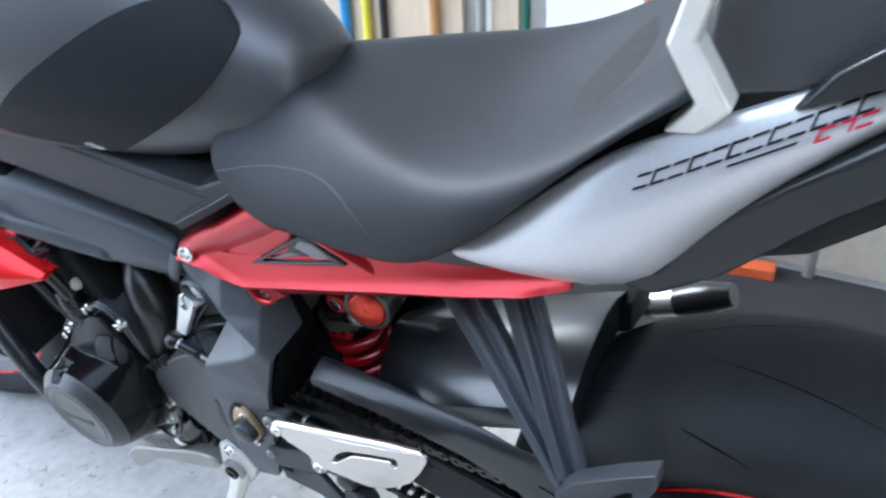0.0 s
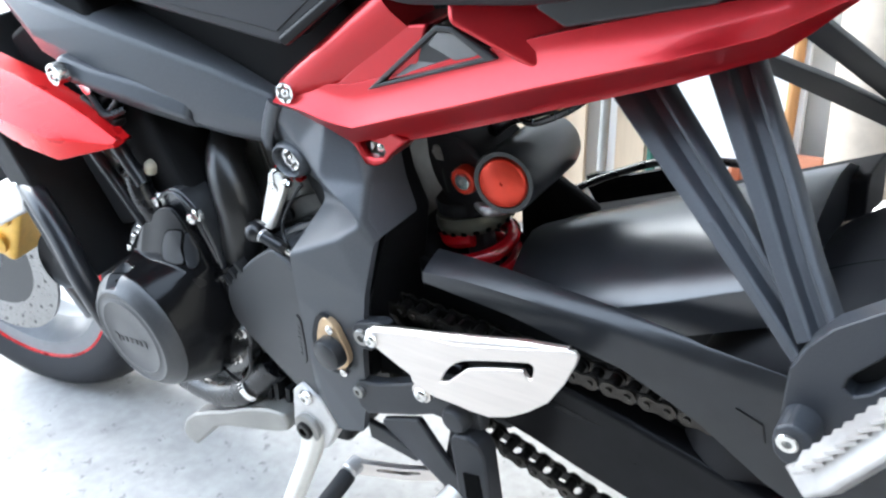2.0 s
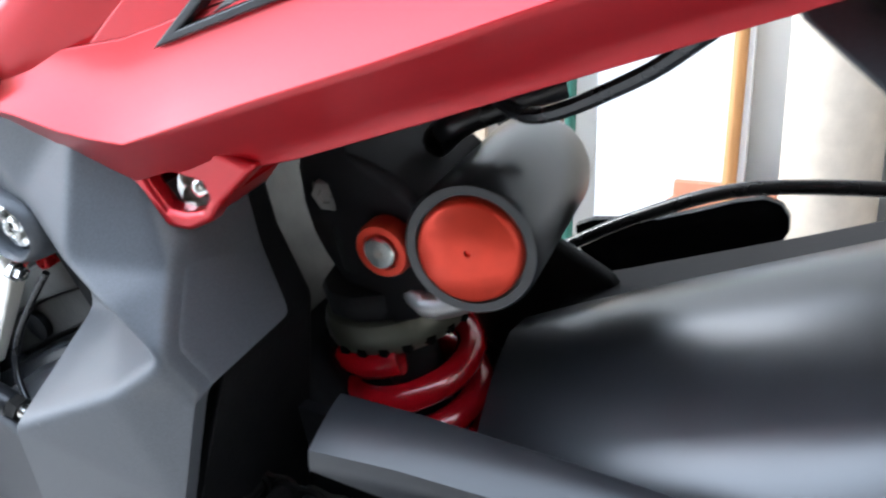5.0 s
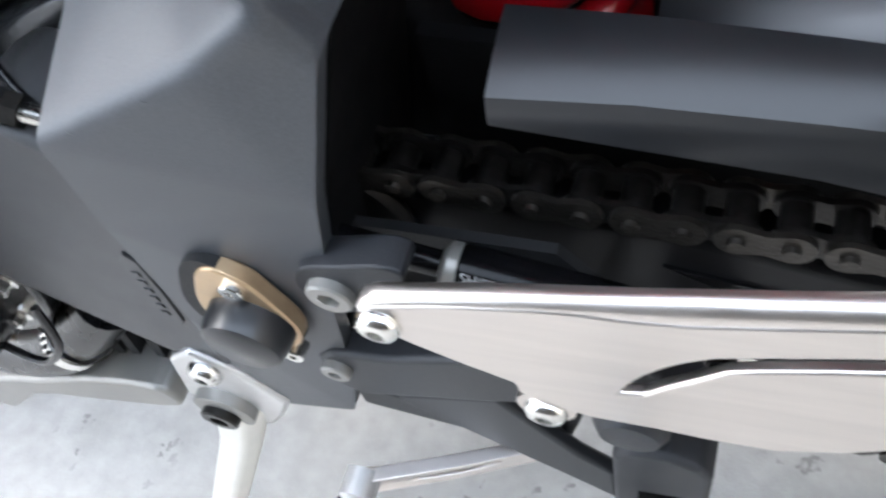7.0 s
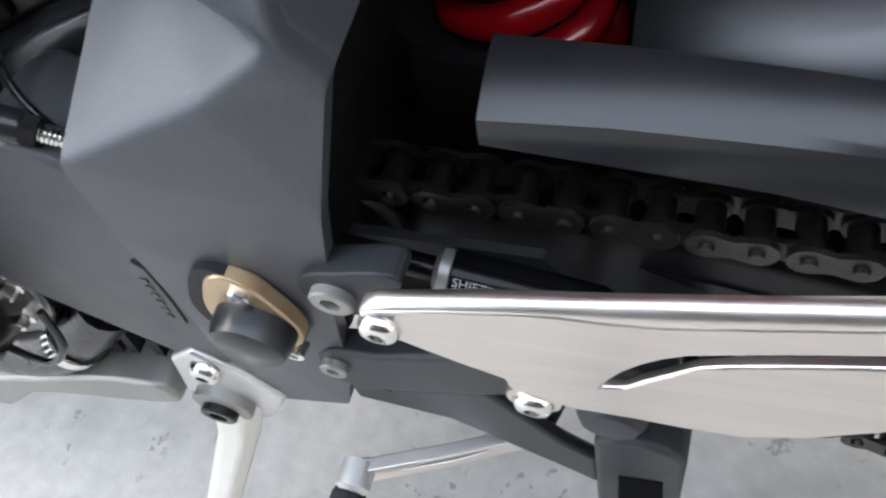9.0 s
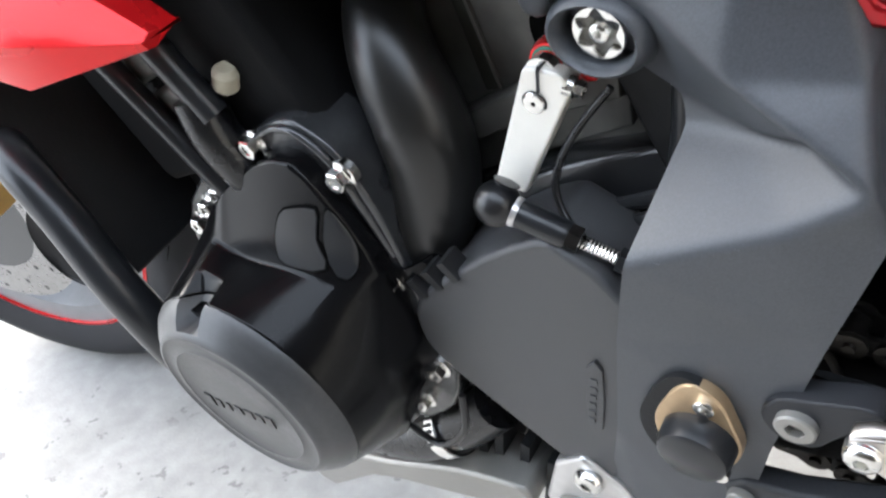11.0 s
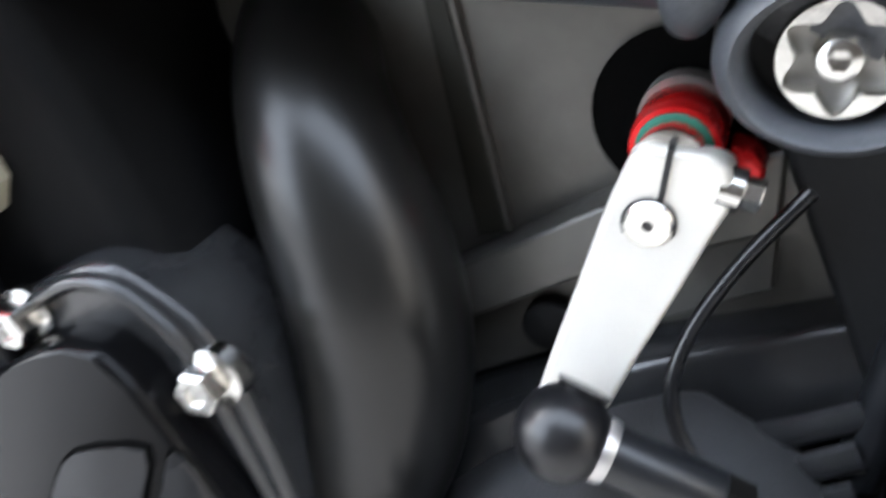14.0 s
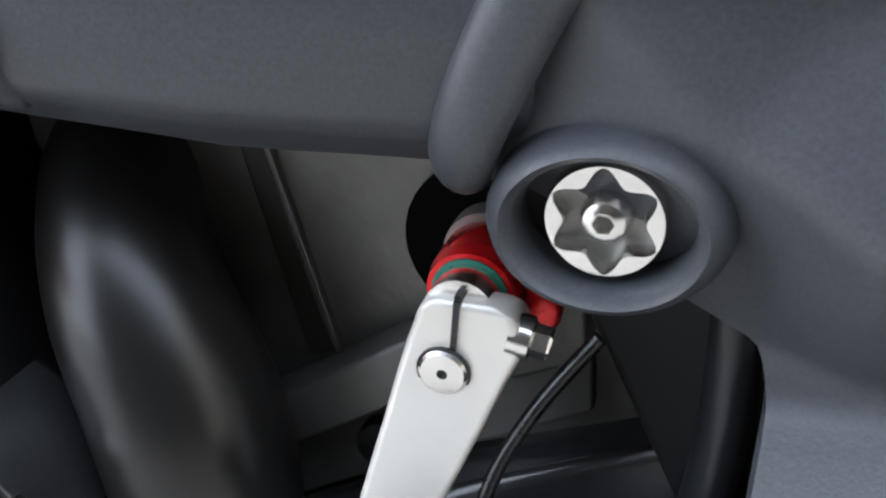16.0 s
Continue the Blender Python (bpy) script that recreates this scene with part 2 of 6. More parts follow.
PLY = material("pale_plywood", (0.55, 0.42, 0.29), 0.6, 0.0, 0.12, 8.0, 0.15, 60, stretch=(4, 4, 0.4))
ORANGEWOOD = material("varnished_wooden_handle", (0.42, 0.20, 0.07), 0.45, 0.0, 0.2, 10, 0.1, 60, stretch=(8, 8, 0.4))
GREYSTEEL = material("dull_grey_steel", (0.30, 0.29, 0.27), 0.45, 0.6, 0.15, 20, 0.1, 200)
PIPEBROWN = material("brown_grey_steel", (0.17, 0.145, 0.125), 0.5, 0.5, 0.15, 20, 0.1, 200)
BLUEPAINT = material("blue_plastic_sleeve", (0.03, 0.20, 0.45), 0.4, 0.0, 0.1, 20)
YELLOWPAINT = material("yellow_plastic_sleeve", (0.65, 0.55, 0.05), 0.4, 0.0, 0.1, 20)
DARKGREEN = material("dark_green_paint", (0.02, 0.10, 0.07), 0.4, 0.0, 0.1, 20)
WHITEBOARD = material("white_coated_board", (0.76, 0.76, 0.74), 0.5, 0.0, 0.05, 4, 0.1, 60)
ORANGESTEEL = material("orange_painted_steel", (0.55, 0.10, 0.03), 0.45, 0.0, 0.12, 20, 0.1, 100)
TERRACOTTA = material("terracotta_cardboard", (0.50, 0.20, 0.11), 0.7, 0.0, 0.1, 10)
MATRUBBER = material("black_rubber_mat", (0.02, 0.02, 0.022), 0.7, 0.0, 0.2, 30, 0.4, 200)


# ---- mesh makers ----
def part(name, bm, mat, parent=None, label="", bevel=0.0, seg=2, sharp=38.0, kind="", category=""):
    me = bpy.data.meshes.new(name)
    bmesh.ops.recalc_face_normals(bm, faces=bm.faces)
    bm.to_mesh(me)
    bm.free()
    me.materials.append(mat)
    me.shade_smooth()
    me.set_sharp_from_angle(angle=radians(sharp))
    ob = new(name, me)
    ob.parent = parent
    if bevel:
        md = ob.modifiers.new("edges", "BEVEL")
        md.width, md.segments, md.limit_method, md.angle_limit = bevel, seg, "ANGLE", radians(28)
        md.use_clamp_overlap = True
        md.harden_normals = True
    if label or kind or category:
        tagged(ob, label, category, kind=kind)
    return ob


def twin(ob, m, parent=None):
    """Another object on the same mesh."""
    o = new(ob.name.split(".")[0], ob.data)
    o.parent = parent or ob.parent
    o.matrix_basis = m
    for key in ("label",):
        if key in ob:
            o[key] = ob[key]
    return o


def add_poly(bm, verts, faces):
    vs = [bm.verts.new(v) for v in verts]
    for f in faces:
        try:
            bm.faces.new([vs[i] for i in f])
        except ValueError:
            pass
    return vs


def prism(profile, y0, y1, bm=None):
    """A plate: an outline of (x, z) between two depths, which may be functions of (x, z)."""
    bm = bm or bmesh.new()
    f0 = y0 if callable(y0) else (lambda x, z: y0)
    f1 = y1 if callable(y1) else (lambda x, z: y1)
    n = len(profile)
    a = [bm.verts.new((x, f0(x, z), z)) for x, z in profile]
    b = [bm.verts.new((x, f1(x, z), z)) for x, z in profile]
    bm.faces.new(a)
    bm.faces.new(b[::-1])
    for i in range(n):
        bm.faces.new((a[i], b[i], b[(i + 1) % n], a[(i + 1) % n]))
    return bm


def holed(outer, inner, y0, y1, bm=None):
    """A plate with one hole; outer and inner hold the same number of points, in step."""
    bm = bm or bmesh.new()
    f0 = y0 if callable(y0) else (lambda x, z: y0)
    f1 = y1 if callable(y1) else (lambda x, z: y1)
    n = len(outer)
    rings = []
    for pts, f in ((outer, f0), (inner, f0), (inner, f1), (outer, f1)):
        rings.append([bm.verts.new((x, f(x, z), z)) for x, z in pts])
    for a, b in ((0, 1), (1, 2), (2, 3), (3, 0)):
        for i in range(n):
            j = (i + 1) % n
            bm.faces.new((rings[a][i], rings[a][j], rings[b][j], rings[b][i]))
    return bm


def pierced(outer, inner, front, thick):
    """A plate with one hole whose faces are filled with triangles; front gives the depth at (x, z)."""
    bm = bmesh.new()
    sides = []
    for d in (0.0, thick):
        loops = [[bm.verts.new((x, front(x, z) + d, z)) for x, z in pts] for pts in (outer, inner)]
        edges = [bm.edges.new((l[i], l[(i + 1) % len(l)])) for l in loops for i in range(len(l))]
        bmesh.ops.triangle_fill(bm, edges=edges, use_beauty=True)
        sides.append(loops)
    for a, b in zip(*sides):
        for i in range(len(a)):
            j = (i + 1) % len(a)
            bm.faces.new((a[i], a[j], b[j], b[i]))
    return bm


def smooth_line(pts, steps=6, closed=False):
    """A Catmull-Rom curve through the points."""
    P = [Vector(p) for p in pts]
    n = len(P)
    out = []
    last = n if closed else n - 1
    for i in range(last):
        p0 = P[(i - 1) % n] if closed or i > 0 else P[0]
        p1, p2 = P[i], P[(i + 1) % n]
        p3 = P[(i + 2) % n] if closed or i + 2 < n else P[-1]
        for k in range(steps):
            t = k / steps
            out.append(0.5 * ((2 * p1) + (p2 - p0) * t + (2 * p0 - 5 * p1 + 4 * p2 - p3) * t * t + (3 * p1 - p0 - 3 * p2 + p3) * t ** 3))
    if not closed:
        out.append(P[-1])
    return out


def outline(pts, steps=4):
    """A smooth closed outline through points (x, z)."""
    return [(p[0], p[1]) for p in smooth_line([(a, b, 0) for a, b in pts], steps, True)]


def tube(pts, r, n=12, steps=6, flat=1.0, flat_axis=(0, 1, 0), bm=None, radii=None):
    """A swept round bar. flat squeezes it along flat_axis; radii gives one radius for each given point."""
    bm = bm or bmesh.new()
    line = smooth_line(pts, steps) if steps else [Vector(p) for p in pts]
    m = len(line)
    radii_line = [v.x for v in smooth_line([(a, 0, 0) for a in radii], steps)] if radii else []
    rings = []
    up = Vector((0.123, 0.31, 0.94))
    for i, p in enumerate(line):
        d = (line[min(i + 1, m - 1)] - line[max(i - 1, 0)]).normalized()
        s = d.cross(up).normalized()
        up = s.cross(d).normalized()
        rr = radii_line[i] if radii else r
        ring = []
        for a in range(n):
            w = 2 * math.pi * a / n
            o = rr * (math.cos(w) * s + math.sin(w) * up)
            if flat != 1.0:
                ax = Vector(flat_axis)
                o -= ax * o.dot(ax) * (1 - flat)
            ring.append(bm.verts.new(p + o))
        rings.append(ring)
    for a, b in zip(rings, rings[1:]):
        for k in range(n):
            bm.faces.new((a[k], a[(k + 1) % n], b[(k + 1) % n], b[k]))
    bm.faces.new(rings[0][::-1])
    bm.faces.new(rings[-1])
    return bm


def lathe(profile, origin, axis, n=32, bm=None, closed=False):
    """Turns (radius, height) about an axis through origin."""
    bm = bm or bmesh.new()
    q = Vector(axis).normalized().to_track_quat("Z", "Y").to_matrix()
    o = Vector(origin)
    rings = []
    for r, h in profile:
        if r < 1e-6:
            rings.append([bm.verts.new(o + q @ Vector((0, 0, h)))])
        else:
            rings.append([bm.verts.new(o + q @ Vector((r * math.cos(2 * math.pi * k / n), r * math.sin(2 * math.pi * k / n), h))) for k in range(n)])
    pairs = list(zip(rings, rings[1:]))
    if closed:
        pairs.append((rings[-1], rings[0]))
    for a, b in pairs:
        for k in range(n):
            j = (k + 1) % n
            if len(a) == 1 and len(b) == 1:
                continue
            if len(a) == 1:
                bm.faces.new((a[0], b[k], b[j]))
            elif len(b) == 1:
                bm.faces.new((a[k], a[j], b[0]))
            else:
                bm.faces.new((a[k], a[j], b[j], b[k]))
    if not closed:
        for ring, flip in ((rings[0], True), (rings[-1], False)):
            if len(ring) > 1:
                bm.faces.new(ring[::-1] if flip else ring)
    return bm


def loft(sections, bm=None, caps=True, closed=True):
    bm = bm or bmesh.new()
    rings = [[bm.verts.new(p) for p in s] for s in sections]
    n = len(rings[0])
    for a, b in zip(rings, rings[1:]):
        for k in range(n if closed else n - 1):
            bm.faces.new((a[k], a[(k + 1) % n], b[(k + 1) % n], b[k]))
    if caps and closed:
        bm.faces.new(rings[0][::-1])
        bm.faces.new(rings[-1])
    return bm


def box(centre, size, turn=(0, 0, 0), bm=None):
    bm = bm or bmesh.new()
    m = Matrix.LocRotScale(Vector(centre), Euler([radians(a) for a in turn]), Vector(size))
    bmesh.ops.create_cube(bm, size=1.0, matrix=m)
    return bm


def filleted_shell(verts, faces, thick, size, rounds):
    """A folded panel whose folds are eased into fillets, with thickness towards +y."""
    bm = bmesh.new()
    add_poly(bm, verts, faces)
    bmesh.ops.recalc_face_normals(bm, faces=bm.faces)
    if sum(f.normal.y * f.calc_area() for f in bm.faces) > 0:
        bmesh.ops.reverse_faces(bm, faces=list(bm.faces))
    bmesh.ops.triangulate(bm, faces=list(bm.faces))
    for _ in range(7):
        long = [e for e in bm.edges if e.calc_length() > size]
        if not long:
            break
        bmesh.ops.subdivide_edges(bm, edges=long, cuts=1, use_grid_fill=True)
        bmesh.ops.triangulate(bm, faces=list(bm.faces))
    for _ in range(rounds):
        moved = {}
        for v in bm.verts:
            rim = [e for e in v.link_edges if len(e.link_faces) == 1]
            near = [e.other_vert(v).co for e in (rim or v.link_edges)]
            mean = sum(near, Vector()) / len(near)
            moved[v] = v.co.lerp(mean, 0.25 if rim else 0.55)
        for v, co in moved.items():
            v.co = co
    front = list(bm.faces)
    ret = bmesh.ops.extrude_face_region(bm, geom=front, use_keep_orig=True)
    bmesh.ops.translate(bm, verts=[g for g in ret["geom"] if isinstance(g, bmesh.types.BMVert)], vec=(0, thick, 0))
    return bm


def hexagon(r, turn=0.0, n=6):
    return [(r * math.cos(2 * math.pi * k / n + turn), r * math.sin(2 * math.pi * k / n + turn)) for k in range(n)]


def socket_bolt(centre, axis, r, h, dome=False, name="bolt", mat=None, parent=None, label="", key=0.5):
    """A round-headed screw with a hexagonal socket sunk into it."""
    n = 24
    bm = bmesh.new()
    q = Vector(axis).normalized().to_track_quat("Z", "Y").to_matrix()
    o = Vector(centre)

    def ring(rad, z, six=False):
        out = []
        for k in range(n):
            w = 2 * math.pi * k / n
            rr = rad
            if six:
                rr = rad * math.cos(math.pi / 6) / math.cos((w % (math.pi / 3)) - math.pi / 6)
            out.append(bm.verts.new(o + q @ Vector((rr * math.cos(w), rr * math.sin(w), z))))
        return out
    if dome:
        rows = [ring(r, -0.004), ring(r, h * 0.25), ring(r * 0.93, h * 0.6), ring(r * 0.78, h * 0.88), ring(r * key * 1.15, h)]
    else:
        rows = [ring(r, -0.004), ring(r, h * 0.85), ring(r * 0.9, h), ring(r * key * 1.15, h)]
    rows += [ring(r * key, h, True), ring(r * key, h * 0.35, True)]
    for a, b in zip(rows, rows[1:]):
        for k in range(n):
            bm.faces.new((a[k], a[(k + 1) % n], b[(k + 1) % n], b[k]))
    bm.faces.new(rows[-1])
    return part(name, bm, mat or CHROME, parent, label)


def flange_bolt(centre, axis, r, h, parent, name="bolt", mat=None, label=""):
    """A hexagon head on a round flange."""
    bm = lathe([(r * 1.35, -0.003), (r * 1.35, h * 0.22), (r * 1.05, h * 0.32)], centre, axis, 20)
    q = Vector(axis).normalized().to_track_quat("Z", "Y").to_matrix()
    o = Vector(centre)
    rows = []
    for rad, z in ((r, h * 0.25), (r, h * 0.9), (r * 0.88, h), (r * 0.5, h * 1.0), (r * 0.4, h * 0.9)):
        rows.append([bm.verts.new(o + q @ Vector((x, y, z))) for x, y in hexagon(rad)])
    for a, b in zip(rows, rows[1:]):
        for k in range(6):
            bm.faces.new((a[k], a[(k + 1) % 6], b[(k + 1) % 6], b[k]))
    bm.faces.new(rows[-1])
    return part(name, bm, mat or CHROME, parent, label, sharp=25)


def star_bolt(centre, axis, r, h, parent, label=""):
    """A large decorative screw: a dark star-shaped hollow with six bright pads round a raised socket boss."""
    n = 72
    q = Vector(axis).normalized().to_track_quat("Z", "Y").to_matrix()
    o = Vector(centre)

    def build(rows, cap=True):
        bm = bmesh.new()
        rings = []
        for rad, z, pad in rows:
            ring = []
            for k in range(n):
                w = 2 * math.pi * k / n + 0.35
                s = (0.5 + 0.5 * math.cos(6 * w)) ** 0.8
                rr = rad - pad * s
                ring.append(bm.verts.new(o + q @ Vector((r * rr * math.cos(w), r * rr * math.sin(w), h * z))))
            rings.append(ring)
        for a, b in zip(rings, rings[1:]):
            for k in range(n):
                bm.faces.new((a[k], a[(k + 1) % n], b[(k + 1) % n], b[k]))
        if cap:
            bm.faces.new(rings[-1])
        return bm
    head = part("frame_bolt", build([(1.0, -0.7, 0), (1.0, 0.88, 0), (0.96, 1.0, 0), (0.94, 1.0, 0.27), (0.92, 0.93, 0.28), (0.90, 0.5, 0.29)], False), CHROME, parent, label, sharp=30)
    # Hollow in darker steel, so the dark it mirrors sits in the colour.
    part("bolt_hollow", build([(0.92, 0.52, 0.27), (0.62, 0.40, 0.06), (0.30, 0.38, 0)]), GREYSTEEL, head)
    socket_bolt(o + q @ Vector((0, 0, h * 0.42)), axis, r * 0.44, h * 0.68, True, "bolt_boss", CHROME, head, key=0.42)
    return head


def surface(ob):
    """The rounded surface of an object, for resting things on it."""
    from mathutils.bvhtree import BVHTree
    depsgraph = bpy.context.evaluated_depsgraph_get()
    me = ob.evaluated_get(depsgraph).to_mesh()
    tree = BVHTree.FromPolygons([v.co.copy() for v in me.vertices], [tuple(q.vertices) for q in me.polygons])
    ob.evaluated_get(depsgraph).to_mesh_clear()
    return tree


def draped(poly, target, proud, thick, step):
    """A sheet with the outline poly (x, z) that lies on the near side of a mesh, a little proud of it."""
    tree = surface(target)
    bm = bmesh.new()
    vs = [bm.verts.new((x, 0, z)) for x, z in poly]
    bm.faces.new(vs)
    xs, zs = [p[0] for p in poly], [p[1] for p in poly]
    x = min(xs) + step
    while x < max(xs):
        bmesh.ops.bisect_plane(bm, geom=list(bm.verts) + list(bm.edges) + list(bm.faces), plane_co=(x, 0, 0), plane_no=(1, 0, 0))
        x += step
    z = min(zs) + step
    while z < max(zs):
        bmesh.ops.bisect_plane(bm, geom=list(bm.verts) + list(bm.edges) + list(bm.faces), plane_co=(0, 0, z), plane_no=(0, 0, 1))
        z += step
    for v in bm.verts:
        place, _, _, _ = tree.ray_cast(Vector((v.co.x, -1.0, v.co.z)), Vector((0, 1, 0)))
        if place is None:
            place = tree.find_nearest(Vector((v.co.x, -0.12, v.co.z)))[0]
        v.co.y = place.y - proud
    faces = list(bm.faces)
    ret = bmesh.ops.extrude_face_region(bm, geom=faces)
    bmesh.ops.translate(bm, verts=[v for v in ret["geom"] if isinstance(v, bmesh.types.BMVert)], vec=(0, thick, 0))
    return bm


# ---- the shelter ----
def slab(name, lo, hi, mat, label, bevel=0.0):
    bm = box([(a + b) / 2 for a, b in zip(lo, hi)], [b - a for a, b in zip(lo, hi)])
    return part(name, bm, mat, None, label, bevel=bevel, kind="structure", category=name.split("_")[0])


WALL_Y = 1.08
slab("floor", (-3.2, -2.7, -0.12), (2.6, WALL_Y + 0.12, 0.0), CONCRETE, "worn pale grey concrete floor with dark specks")
slab("ground", (-400, -400, -0.32), (400, 400, -0.12), YARD, "grey gravel yard round the shelter")
slab("wall_back", (-3.2, WALL_Y, 0.0), (2.6, WALL_Y + 0.12, 2.45), WALLPAINT, "off-white painted wall with scuffs")
# Unseen ceiling and near wall, added to shape the light; end wall closes it.
slab("ceiling", (-1.0, -0.62, 2.45), (2.6, WALL_Y + 0.12, 2.55), CEILPAINT, "unseen grey ceiling added to shape the light")
slab("wall_near", (-0.95, -1.82, 0.0), (2.6, -1.7, 2.15), DARKWALL, "unseen dark brown wall added on the near side to cut fill light")
slab("wall_end", (2.48, -1.695, 0.0), (2.6, WALL_Y, 2.45), WALLPAINT, "unseen off-white end wall added to close the shelter")


# ---- the motorcycle, leaning on its side stand ----
LEAN = Matrix.Translation((0, 0, -0.012)) @ pose(0, 0, 0, 9.0, 0, 0)
bike = new("motorcycle")
bike.matrix_world = LEAN
tagged(bike, "dark grey motorcycle with red rear frame on its side stand", "motorcycle")
OUT = (0, -1, 0)

# wheels
REAR, FRONT = Vector((0.58, 0.0, 0.335)), Vector((-0.884, -0.012, 0.3275))


def tyre_profile(radius, width, n=14):
    """Half-round tread and sidewalls, as (radius, height)."""
    rim = radius - width * 0.60
    out = [(rim, -width * 0.36), (rim + 0.01, -width * 0.42), (radius - width * 0.36, -width * 0.5)]
    for k in range(1, n):
        a = math.pi * (k / n - 0.5)
        out.append((radius - width * 0.33 * (1 - math.cos(a)), width * 0.5 * math.sin(a)))
    out += [(radius - width * 0.36, width * 0.5), (rim + 0.01, width * 0.42), (rim, width * 0.36)]
    return out


def wheel(name, centre, radius, width, turn, grooves, stripe):
    m = Matrix.Translation(centre) @ pose(0, 0, 0, 0, 0, turn)
    rim_r = radius - width * 0.60
    prof = [(rim_r + 0.012, -width * 0.40), (rim_r + 0.012, -width * 0.36), (rim_r - 0.006, -width * 0.30), (rim_r - 0.025, -width * 0.1), (rim_r - 0.025, width * 0.1),
            (rim_r - 0.006, width * 0.30), (rim_r + 0.012, width * 0.36), (rim_r + 0.012, width * 0.40), (rim_r - 0.02, width * 0.36), (rim_r - 0.04, 0.0), (rim_r - 0.02, -width * 0.36)]
    top = part(name, lathe(prof, (0, 0, 0), (0, 1, 0), 72, closed=True), stripe[0], bike, stripe[1])
    top.matrix_basis = m
    part("tyre", lathe(tyre_profile(radius, width), (0, 0, 0), (0, 1, 0), 96, closed=True), RUBBER, top, "black rubber tyre with curved tread grooves")
    band = lathe([(rim_r + 0.0075, -width * 0.41), (rim_r + 0.0035, -width * 0.415), (rim_r + 0.0035, -width * 0.39), (rim_r + 0.0075, -width * 0.385)], (0, 0, 0), (0, 1, 0), 72, closed=True)
    part("rim_tape", band, REDGLOSS, top, "thin red reflective rim tape")
    part("hub", lathe([(0.0, -0.06), (0.035, -0.06), (0.045, -0.03), (0.045, 0.03), (0.035, 0.06), (0.0, 0.06)], (0, 0, 0), (0, 1, 0), 28), stripe[0], top)
    for k in range(5):
        a = 2 * math.pi * k / 5 + 0.3
        for s in (-0.16, 0.16):
            c0, c1 = Vector((0.04 * math.cos(a), 0, 0.04 * math.sin(a))), Vector(((rim_r - 0.03) * math.cos(a + s), 0, (rim_r - 0.03) * math.sin(a + s)))
            part("spoke", tube([c0, (c0 + c1) / 2, c1], 0.013, 8, 3, 0.8), stripe[0], top)
    # tread grooves: black strips on the tread for channel shade, curving from crown to shoulder
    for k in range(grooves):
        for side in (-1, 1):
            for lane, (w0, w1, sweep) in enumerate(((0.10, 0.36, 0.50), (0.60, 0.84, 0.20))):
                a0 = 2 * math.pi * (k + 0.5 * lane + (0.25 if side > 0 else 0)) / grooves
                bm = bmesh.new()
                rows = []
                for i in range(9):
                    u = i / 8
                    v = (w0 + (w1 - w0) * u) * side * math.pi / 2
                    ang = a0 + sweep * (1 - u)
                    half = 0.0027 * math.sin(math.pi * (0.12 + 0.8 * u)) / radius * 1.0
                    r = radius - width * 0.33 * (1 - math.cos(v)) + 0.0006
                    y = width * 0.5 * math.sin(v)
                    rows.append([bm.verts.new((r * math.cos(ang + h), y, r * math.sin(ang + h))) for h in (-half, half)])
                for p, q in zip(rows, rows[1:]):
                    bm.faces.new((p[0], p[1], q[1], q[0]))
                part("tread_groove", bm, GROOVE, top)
    return top


rear_wheel = wheel("rear_wheel", REAR, 0.318, 0.18, 0.0, 9, (SATIN, "black cast rim with red edge tape"))
STEER = 10.5
front_wheel = wheel("front_wheel", FRONT, 0.308, 0.14, STEER, 12, (RIMPAINT, "silver grey cast rim with red edge tape"))
part("sprocket", lathe([(0.05, -0.003), (0.112, -0.003), (0.119, -0.001), (0.119, 0.001), (0.112, 0.003), (0.05, 0.003)], (0, -0.095, 0), (0, 1, 0), 94, closed=True), CHAINPIN, rear_wheel)

# front brake disc with drilled holes, caliper and fork
disc = part("brake_disc", lathe([(0.105, -0.0025), (0.155, -0.0025), (0.155, 0.0025), (0.105, 0.0025)], (0, -0.075, 0), (0, 1, 0), 64, closed=True), DISC, front_wheel, "drilled steel brake disc")
# Holes are black discs laid on the steel, shade put into colour.
for k in range(36):
    a = 2 * math.pi * k / 36
    r = (0.116, 0.13, 0.144)[k % 3]
    part("drilled_hole", lathe([(0.0035, 0.0), (0.0, 0.0004)], (r * math.cos(a), -0.0778, r * math.sin(a)), OUT, 10), STICKERHOLE, front_wheel)
part("disc_carrier", lathe([(0.04, -0.004), (0.106, -0.004), (0.106, 0.004), (0.04, 0.004)], (0, -0.073, 0), (0, 1, 0), 40, closed=True), SATIN, front_wheel)
RAKE = Vector((0.397, 0, 0.918))
front_end = []
